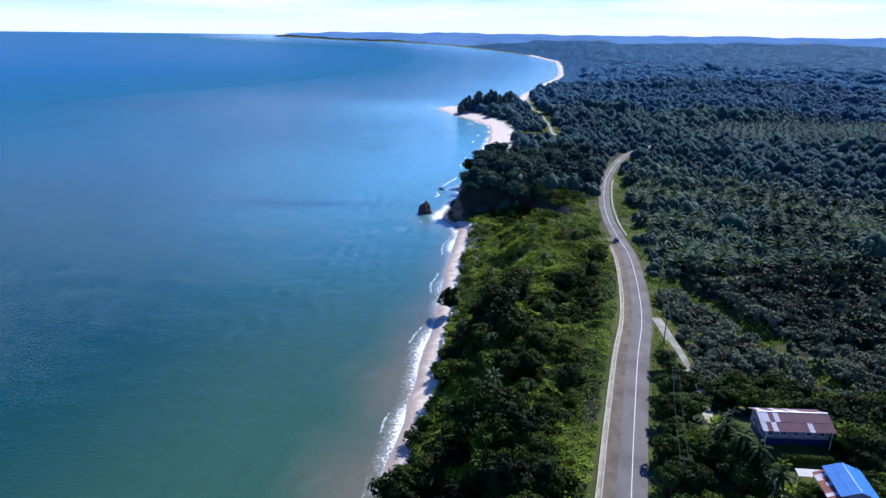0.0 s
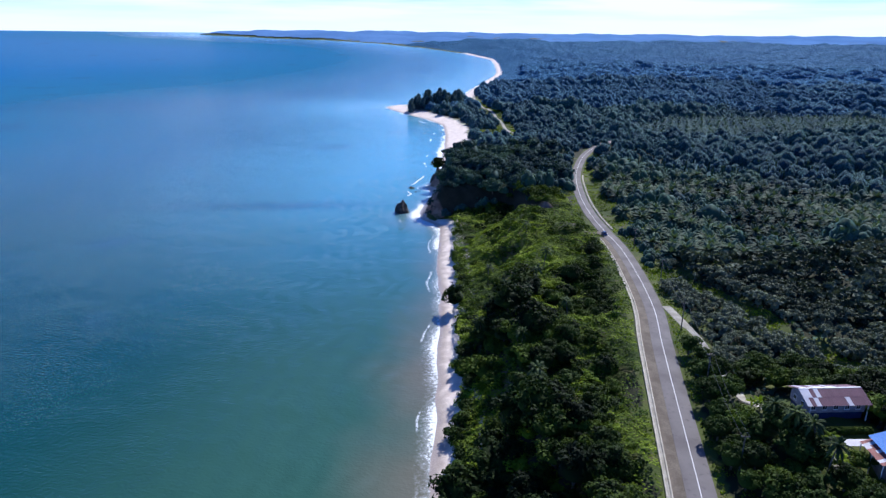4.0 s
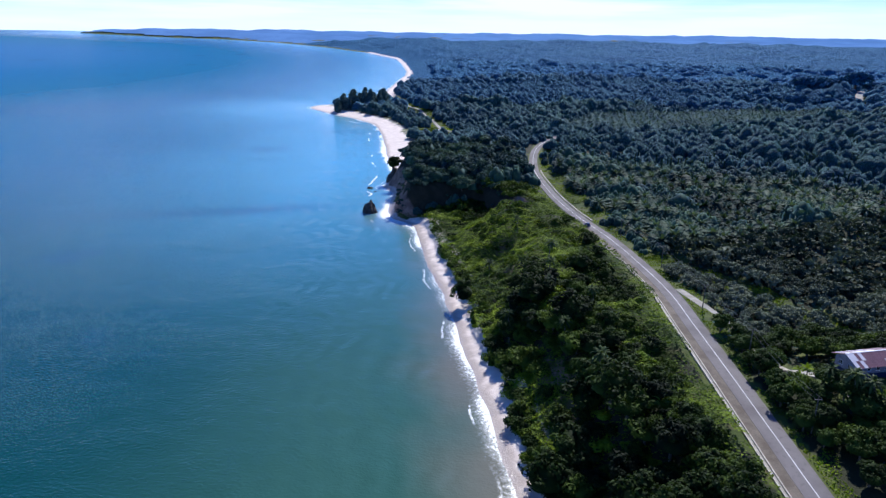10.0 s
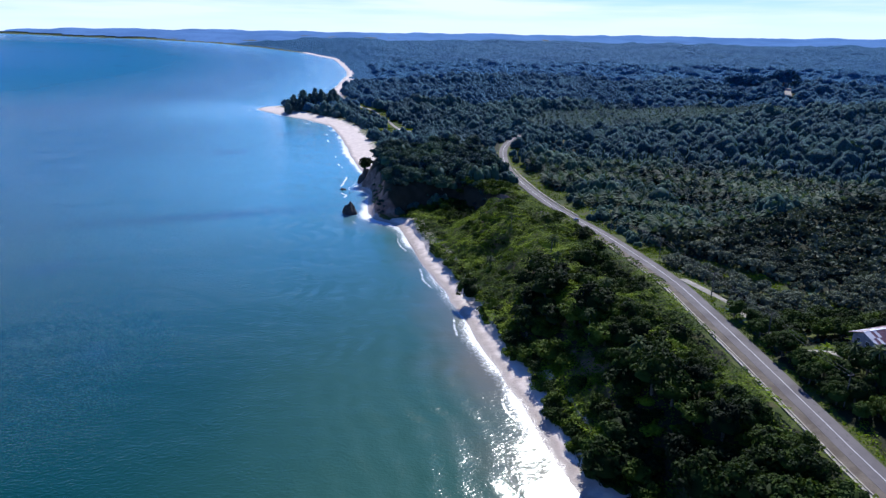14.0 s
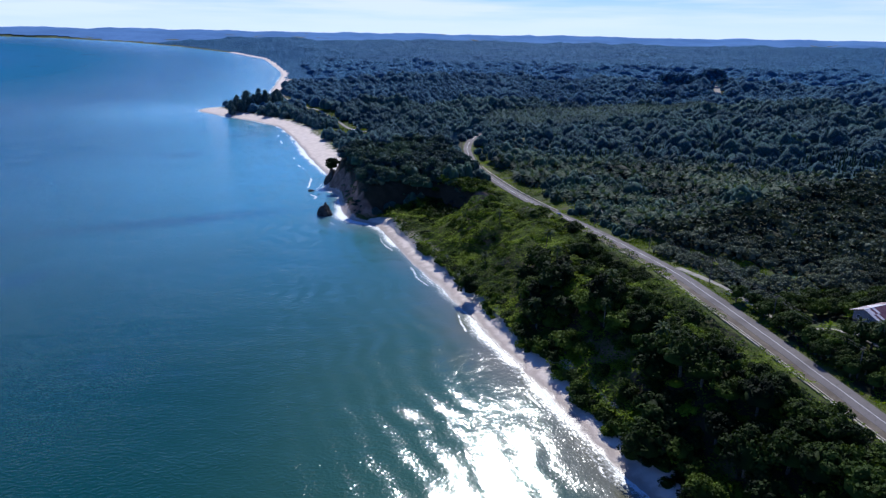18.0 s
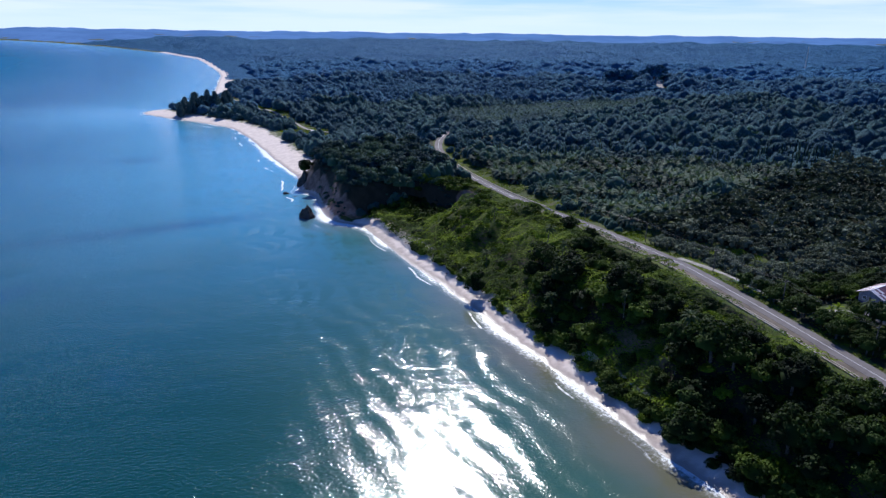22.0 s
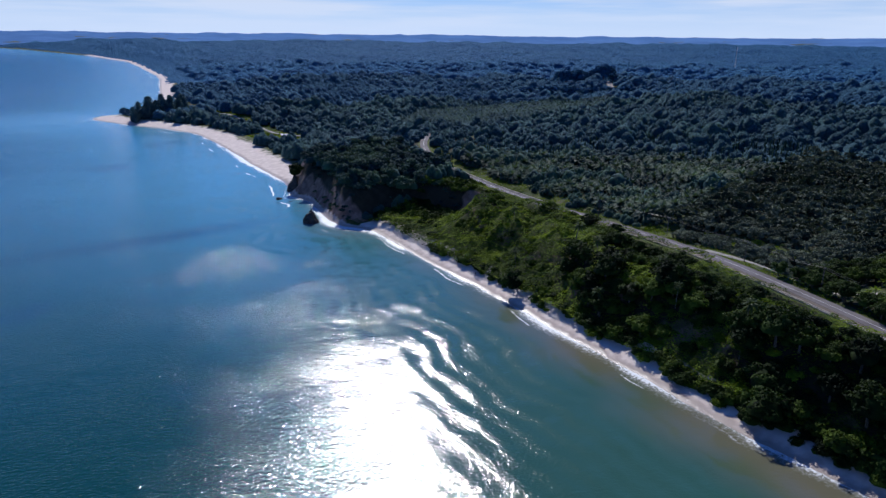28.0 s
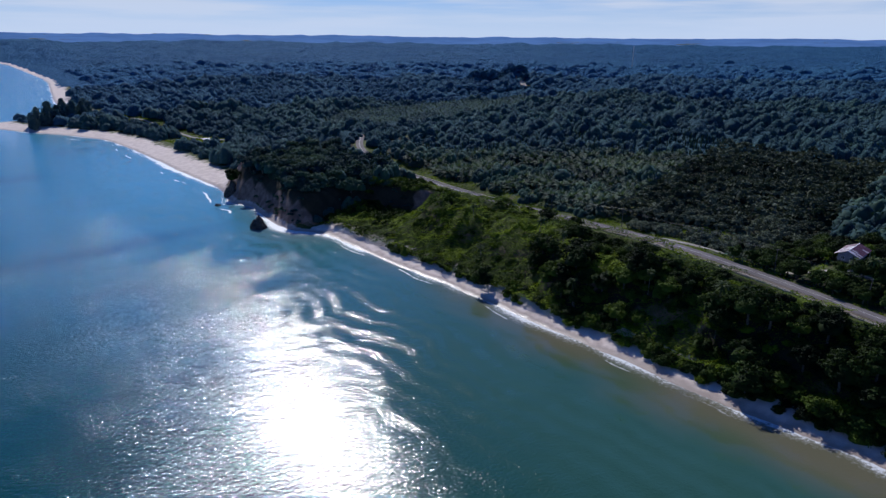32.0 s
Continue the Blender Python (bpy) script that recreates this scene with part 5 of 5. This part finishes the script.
def roof_slope(parent, x0, x1, y_ridge, z_ridge, y_eave, z_eave, sheets, mat, odd=(), odd_mat=None):
    """A slope laid with corrugated sheets side by side in two courses, some of them of another colour."""
    run, drop = y_eave - y_ridge, z_ridge - z_eave
    full = math.hypot(run, drop)
    w = (x1 - x0) / sheets
    meshes = {(c, o): sheet_mesh("roof_sheet", w + 0.08, full * (0.53 if c == 0 else 0.5), odd_mat if o else mat) for c in (0, 1) for o in (False, True) if not (o and odd_mat is None)}
    for k in range(sheets):
        for c in (0, 1):
            sheet = part("roof_sheet", meshes[c, (k, c) in odd], parent)
            s = 0.0 if c == 0 else 0.5
            tilt = math.degrees(math.atan2(-drop, abs(run)))
            sheet.matrix_basis = (pose(x0 + k * w, y_ridge + run * s, z_ridge - drop * s + (0.03 if c == 0 else 0.0), tilt, 0, 0) if run > 0
                                  else pose(x0 + (k + 1) * w, y_ridge + run * s, z_ridge - drop * s + (0.03 if c == 0 else 0.0), 0, 0, 180) @ pose(0, 0, 0, tilt, 0, 0))


def window_part(parent, x, y, z, w, h, facing):
    """A window set in a wall that faces south (0) or west (1): frame, dark pane and sill."""
    def bx(nm, a, b, c, d_, e, f, mat, par):
        if facing == 0:
            return part(nm, box_mesh(nm, x + a, x + b, y + c, y + d_, z + e, z + f, mat), par)
        return part(nm, box_mesh(nm, x + c, x + d_, y + a, y + b, z + e, z + f, mat), par)
    win = bx("window", -w / 2, w / 2, -0.06, 0.02, 0, h, M_WHITE, parent)
    bx("pane", -w / 2 + 0.08, -0.04, -0.075, 0.0, 0.08, h - 0.08, M_DARKWIN, win)
    bx("pane", 0.04, w / 2 - 0.08, -0.075, 0.0, 0.08, h - 0.08, M_DARKWIN, win)
    bx("sill", -w / 2 - 0.06, w / 2 + 0.06, -0.14, 0.02, -0.08, 0.0, M_WHITE, win)


M_REDSHEET = sheet_metal("rust_red_roof_sheet", (0.22, 0.05, 0.04), (0.32, 0.09, 0.07))
HZ = ground_z(72, 108) - 0.1
house = tagged(new("house"), "long raised board house with a patched maroon corrugated roof", "house")
house.matrix_basis = pose(72.4, 109.4, HZ, 0, 0, -4.5)
WZ = 31.0 - HZ
part("wall", box_mesh("wall", -6.2, 6.2, -3.0, 3.0, WZ - 4.0, WZ - 1.6, M_WALL), house, "pale grey painted board wall")
part("base_wall", box_mesh("base_wall", -6.0, 6.0, -2.8, 2.8, -0.6, WZ - 4.0, M_BLUEWALL), house, "dark blue lower wall")
roof = part("roof", box_mesh("roof", -6.7, 6.7, -0.16, 0.16, WZ - 0.05, WZ + 0.07, M_ZINC), house, "pale ridge cap of the corrugated roof")
roof_slope(roof, -6.8, 6.8, 0.0, WZ, -4.2, WZ - 1.75, 14, M_REDROOF, {(0, 0), (1, 0), (0, 1), (2, 1), (3, 0), (9, 1)}, M_ZINC)
roof_slope(roof, -6.8, 6.8, 0.0, WZ, 4.0, WZ - 1.65, 14, M_REDROOF, {(1, 0), (1, 1), (4, 0), (4, 1), (5, 0), (7, 0), (7, 1), (8, 0)}, M_ZINC)
for k in range(5):
    window_part(house, -4.9 + 2.4 * k, -3.0, WZ - 3.3, 1.0, 1.1, 0)
window_part(house, -6.2, -1.3, WZ - 3.3, 1.0, 1.1, 1)
window_part(house, -6.2, 1.3, WZ - 3.3, 1.0, 1.1, 1)
for s in (-1, 1):
    v = np.array([(s * 6.2, -3.0, WZ - 1.6), (s * 6.2, 3.0, WZ - 1.6), (s * 6.2, 0, WZ - 0.15), (s * 6.05, -3.0, WZ - 1.6), (s * 6.05, 3.0, WZ - 1.6), (s * 6.05, 0, WZ - 0.15)])
    part("gable", quick_mesh("gable", v, np.array([(0, 1, 2), (5, 4, 3), (0, 2, 5), (0, 5, 3), (1, 4, 5), (1, 5, 2)]), M_WALL), house)
part("porch_post", box_mesh("porch_post", -6.2, -6.05, -4.0, -3.85, -0.5, WZ - 1.7, M_WHITE), house)
part("porch_post", box_mesh("porch_post", 6.05, 6.2, -4.0, -3.85, -0.5, WZ - 1.7, M_WHITE), house)

SZ = ground_z(74, 92) - 0.1
shed = tagged(new("blue_roofed_house"), "small house under a bright blue corrugated roof", "house")
shed.matrix_basis = pose(73.2, 91.5, SZ, 0, 0, 79)
RZ = 29.5 - SZ
part("wall", box_mesh("wall", -3.5, 3.5, -2.5, 2.5, -0.6, RZ - 1.05, M_WALL), shed)
roof = part("roof", box_mesh("roof", -4.0, 4.0, -0.09, 0.09, RZ - 0.1, RZ + 0.05, M_BLUEROOF), shed, "bright blue ridge")
roof_slope(roof, -4.1, 4.1, 0.0, RZ, -3.1, RZ - 1.1, 8, M_BLUEROOF)
roof_slope(roof, -4.1, 4.1, 0.0, RZ, 3.1, RZ - 1.1, 8, M_BLUEROOF)
porch = part("porch_roof", box_mesh("porch_roof", -3.6, 3.6, 2.52, 2.62, RZ - 1.75, RZ - 1.6, M_WHITE), shed, "rust-red and white porch roof")
roof_slope(porch, -3.8, 3.8, 2.6, RZ - 1.55, 4.6, RZ - 2.3, 9, M_REDSHEET, {(1, 0), (1, 1), (4, 0), (6, 1), (7, 0), (7, 1)}, M_ZINC)
for k in (-3.6, 0.0, 3.6):
    part("porch_post", box_mesh("porch_post", k - 0.06, k + 0.06, 4.3, 4.42, -0.6, RZ - 2.25, M_WHITE), shed)
window_part(shed, -1.6, -2.5, RZ - 2.6, 1.1, 1.1, 0)
window_part(shed, 1.6, -2.5, RZ - 2.6, 1.1, 1.1, 0)
for s in (-1, 1):
    v = np.array([(s * 3.5, -2.5, RZ - 1.05), (s * 3.5, 2.5, RZ - 1.05), (s * 3.5, 0, RZ - 0.15), (s * 3.35, -2.5, RZ - 1.05), (s * 3.35, 2.5, RZ - 1.05), (s * 3.35, 0, RZ - 0.15)])
    part("gable", quick_mesh("gable", v, np.array([(0, 1, 2), (5, 4, 3), (0, 2, 5), (0, 5, 3), (1, 4, 5), (1, 5, 2)]), M_WALL), shed)

lean = tagged(new("open_shelter"), "low open shelter roofed with pale metal sheets beside the yard", "shelter")
LZ = ground_z(70.3, 97.3)
lean.matrix_basis = pose(70.3, 97.6, LZ, 0, 0, -7)
roof = part("roof", box_mesh("roof", -2.3, 2.3, 0.55, 0.65, 2.05, 2.2, M_ZINC), lean)
roof_slope(roof, -2.5, 2.5, 0.6, 2.25, -1.2, 1.95, 5, M_ZINC)
for a, b in ((-2.2, 0.5), (2.2, 0.5), (-2.2, -1.0), (2.2, -1.0)):
    part("post", box_mesh("post", a - 0.06, a + 0.06, b - 0.06, b + 0.06, -0.3, 2.0 if b < 0 else 2.15, M_BARK), lean)

hedge = new("hedge")
hz_ = ground_z(72, 102.1)
hedge.location = (72, 102.1, hz_)
u = rng.uniform(-4.6, 4.6, 1500)
ang = rng.uniform(0, math.pi, 1500)
hp = np.stack([u, -0.14 * u + 0.85 * np.cos(ang) * rng.uniform(0.8, 1.05, 1500), 0.15 + 1.35 * np.sin(ang) ** 0.6 * rng.uniform(0.85, 1.05, 1500)], -1)
part("foliage", quick_mesh("foliage", *sprays(hp, np.stack([0.2 * u / 4.6, np.cos(ang), np.sin(ang) + 0.2], -1) + rng.normal(scale=0.3, size=(1500, 3)), rng.uniform(0.18, 0.32, 1500)), M_BUSH), hedge)
part("stems", quick_mesh("stems", *tube([(-4.4, 0.62, 0.2), (0, 0, 0.5), (4.4, -0.62, 0.2)], [0.12, 0.2, 0.12], 6), M_BARK), hedge)
tagged(hedge, "clipped green hedge on the bank before the house", "hedge")

YARD = [copy_thing(BROAD[3], pose(0, 0, 0)), copy_thing(BROAD[1], pose(0, 0, 0))]
spots = [(83.2, 106.2, 1.15), (60.0, 103.4, 1.05), (68.2, 93.4, 0.62), (85.5, 112, 0.9), (60.6, 110, 0.8), (81.5, 98.5, 0.75), (66, 88, 0.7), (80.5, 92, 0.7), (59.5, 95, 0.9), (63, 90.5, 0.8)]
put_copies(YARD, [(a, b, ground_z(a, b) - 0.3, 61 * i, k) for i, (a, b, k) in enumerate(spots)], "leafy yellow-green tree shading the house yard", "tree", "yard trees")
BANANA = [palm("banana_plant", 1.9, 9, 2.3, 0.36, (10, 78), 0.45, M_VINE, 0.1, 0.13)]
spots = [(72.5, 117), (75, 116.8), (79, 116.5), (66.5, 99.8), (64.8, 94.2), (63.6, 92.6), (62.5, 88.5), (81.2, 103), (82, 101.5), (61.8, 115.5), (60.8, 117)]
put_copies(BANANA, [(a, b, ground_z(a, b) - 0.1, 47 * i, 0.9 + 0.07 * (i % 5)) for i, (a, b) in enumerate(spots)], "banana plant with broad bright green leaves", "banana plant", "banana plants")

# ------------------------------------------------------------------ poles and wires
POLES = [(47.5, 99), (57.5, 130), (66.5, 160.5), (79.5, 201), (88.5, 244)]
tops = []
for k, (a, b) in enumerate(POLES):
    z = ground_z(a, b)
    pole = tagged(new("utility_pole"), "slim weathered utility pole beside the road", "pole", "utility poles")
    pole.location = (a, b, z)
    pole.rotation_euler = (0, 0, radians(-17))
    part("post", quick_mesh("post", *tube([(0, 0, -0.5), (0, 0, 4), (0, 0, 8.6)], [0.16, 0.14, 0.11], 8), M_POLE), pole)
    part("cross_arm", box_mesh("cross_arm", -0.85, 0.85, -0.06, 0.06, 8.1, 8.22, M_POLE), pole)
    for s in (-0.7, 0.0, 0.7):
        part("insulator", quick_mesh("insulator", *tube([(s, 0, 8.2), (s, 0, 8.32), (s, 0, 8.42)], [0.05, 0.07, 0.04], 8), M_CONC), pole)
    tops.append(Vector((a, b, z)))
for k in range(len(tops) - 1):
    a, b = tops[k], tops[k + 1]
    for s in (-0.7, 0.7):
        off = Vector((s * math.cos(radians(-17)), s * math.sin(radians(-17)), 8.42))
        p = [a + off + (b - a) * t - Vector((0, 0, 1.0 * 4 * t * (1 - t))) for t in np.linspace(0, 1, 13)]
        tagged(new("overhead_wire", quick_mesh("overhead_wire", *tube([tuple(v) for v in p], [0.03] * 13, 4), M_WIRE)),
               "thin sagging overhead wire between utility poles", "wire", "overhead wires")

# ------------------------------------------------------------------ parked car
def loft(name, sections, mat):
    """A closed body through cross-sections: rows of (y, half width, z low, z high)."""
    v = np.concatenate([[(-w, y, lo), (-w * 1.0, y, lo + (hi - lo) * 0.6), (-w * 0.86, y, hi), (w * 0.86, y, hi), (w, y, lo + (hi - lo) * 0.6), (w, y, lo)] for y, w, lo, hi in sections])
    n = len(sections)
    f = [(i * 6 + j, i * 6 + (j + 1) % 6, (i + 1) * 6 + (j + 1) % 6, (i + 1) * 6 + j) for i in range(n - 1) for j in range(6)]
    f += [(0, 5, 4, 1), (1, 4, 3, 2)] + [(6 * n - 6, 6 * n - 5, 6 * n - 2, 6 * n - 1), (6 * n - 5, 6 * n - 4, 6 * n - 3, 6 * n - 2)]
    return quick_mesh(name, v, np.array(f), mat)


car = tagged(new("car"), "dark blue hatchback car parked at the road edge", "car")
car.matrix_basis = pose(83.6, 264.5, 17.28, 0, 0, -6)
part("body", loft("body", [(-1.95, 0.72, 0.3, 0.75), (-1.8, 0.82, 0.22, 0.92), (-0.9, 0.85, 0.2, 0.95), (0.7, 0.85, 0.2, 0.93), (1.6, 0.82, 0.22, 0.82), (1.95, 0.7, 0.3, 0.66)], M_CARBODY), car)
part("cabin", loft("cabin", [(-1.75, 0.68, 0.88, 0.95), (-1.35, 0.7, 0.88, 1.42), (0.1, 0.7, 0.88, 1.46), (0.9, 0.68, 0.86, 0.95)], M_DARKWIN), car, "dark glazed cabin")
part("roof_panel", box_mesh("roof_panel", -0.58, 0.58, -1.3, 0.1, 1.43, 1.49, M_CARBODY, 0.02), car)
for sx_ in (-0.8, 0.8):
    for sy_ in (-1.2, 1.25):
        wheel = part("wheel", quick_mesh("wheel", *tube([(sx_ - 0.1, sy_, 0.3), (sx_, sy_, 0.3), (sx_ + 0.1, sy_, 0.3)], [0.3, 0.31, 0.3], 14), M_RUBBER), car)
        part("rim", quick_mesh("rim", *tube([(sx_ - 0.11, sy_, 0.3), (sx_, sy_, 0.3), (sx_ + 0.11, sy_, 0.3)], [0.17, 0.05, 0.17], 10), M_METAL), wheel)
    part("headlight", box_mesh("headlight", sx_ * 0.7 - 0.14, sx_ * 0.7 + 0.14, 1.82, 1.93, 0.56, 0.7, M_WHITE), car)
    part("tail_light", box_mesh("tail_light", sx_ * 0.78 - 0.09, sx_ * 0.78 + 0.09, -1.96, -1.88, 0.55, 0.78, M_REDROOF), car)

# ------------------------------------------------------------------ farther things
FAR_KINDS = [broadleaf(3.6, 4.4, 2.0, 620, 0.6, M_FARTHEST, 18), broadleaf(4.6, 4.8, 1.8, 760, 0.62, M_FARTHEST, 24), broadleaf(3.4, 4.6, 1.8, 600, 0.6, M_FARTHEST, 18)]
rows = [(716 + 20 * i - 8 * (i % 2), 790 - 12 * i, 0, 70 * i, 5.6 - 0.7 * (i % 3)) for i in range(4)]
rows += [(560 + 13 * i, 742 - 9 * i + 6 * (i % 2), 0, 50 * i, 2.3 + 0.25 * (i % 3)) for i in range(11)]
rows += [(790 + 24 * i, 752 - 16 * i, 0, 64 * i, 2.6 + 0.3 * (i % 2)) for i in range(5)]
put_copies(FAR_KINDS, [(a, b, ground_z(a, b) - 1, r, k) for a, b, _, r, k in rows], "tall dark tree standing above distant woods", "tree", "emergent trees")

mast = tagged(new("radio_mast"), "slender lattice radio mast above distant woods", "mast")
mast.location = (1560, 930, ground_z(1560, 930))
for k in range(3):
    a = 2.094 * k
    part("leg", quick_mesh("leg", *tube([(2.2 * math.cos(a), 2.2 * math.sin(a), -1), (1.2 * math.cos(a), 1.2 * math.sin(a), 34), (0.5 * math.cos(a), 0.5 * math.sin(a), 66)], [0.35, 0.3, 0.25], 6), M_METAL), mast)
for i in range(11):
    for k in range(3):
        a, b, z0 = 2.094 * k, 2.094 * (k + 1), 6.0 * i
        r0, r1 = 2.2 - 0.025 * z0, 2.2 - 0.025 * (z0 + 6)
        part("brace", quick_mesh("brace", *tube([(r0 * math.cos(a), r0 * math.sin(a), z0), ((r0 * math.cos(a) + r1 * math.cos(b)) / 2, (r0 * math.sin(a) + r1 * math.sin(b)) / 2, z0 + 3),
                                                 (r1 * math.cos(b), r1 * math.sin(b), z0 + 6)], [0.14] * 3, 4), M_METAL), mast)

for a, b, turn, w in ((104, 634, 20, 4.2), (128, 652, -35, 3.2)):
    hut = tagged(new("hut"), "small hut with a pale metal roof in the lowland clearing", "hut", "huts in the clearing")
    hut.matrix_basis = pose(a, b, ground_z(a, b) - 0.1, 0, 0, turn)
    part("wall", box_mesh("wall", -w + 0.4, w - 0.4, -2.1, 2.1, -0.5, 2.5, M_WALL), hut)
    roof = part("roof", box_mesh("roof", -w, w, -0.06, 0.06, 3.3, 3.5, M_ZINC), hut)
    roof_slope(roof, -w, w, 0.0, 3.5, -2.8, 2.4, 5, M_ZINC)
    roof_slope(roof, -w, w, 0.0, 3.5, 2.8, 2.4, 5, M_ZINC)
    window_part(hut, 0.0, -2.1, 1.0, 1.0, 0.9, 0)

for a, b, turn in ((-1, 121, 0), (2, 133, 70), (14.5, 252, 140)):
    snag = tagged(new("dead_shrub", trunk_mesh(1.6, 0.1, 1.3, 7, 0.8)), "bare dead shrub standing on the beach", "shrub", "dead shrubs on the beach")
    snag.matrix_basis = pose(a, b, ground_z(a, b), 0, 0, turn)
for i, (a, b) in enumerate(((0, 128), (4.5, 160), (12, 214), (15, 236), (19, 262), (23.5, 300))):
    log = tagged(new("driftwood_log", quick_mesh("driftwood_log", *tube([(-1.6, 0, 0.12), (-0.4, 0.1, 0.16), (0.7, 0.0, 0.15), (1.7, 0.2, 0.2)], [0.14, 0.17, 0.15, 0.07], 7), M_BARK)),
                 "weathered driftwood log lying on the sand", "driftwood", "driftwood logs")
    log.matrix_basis = pose(a, b, ground_z(a, b), 0, 0, 70 + 23 * i)
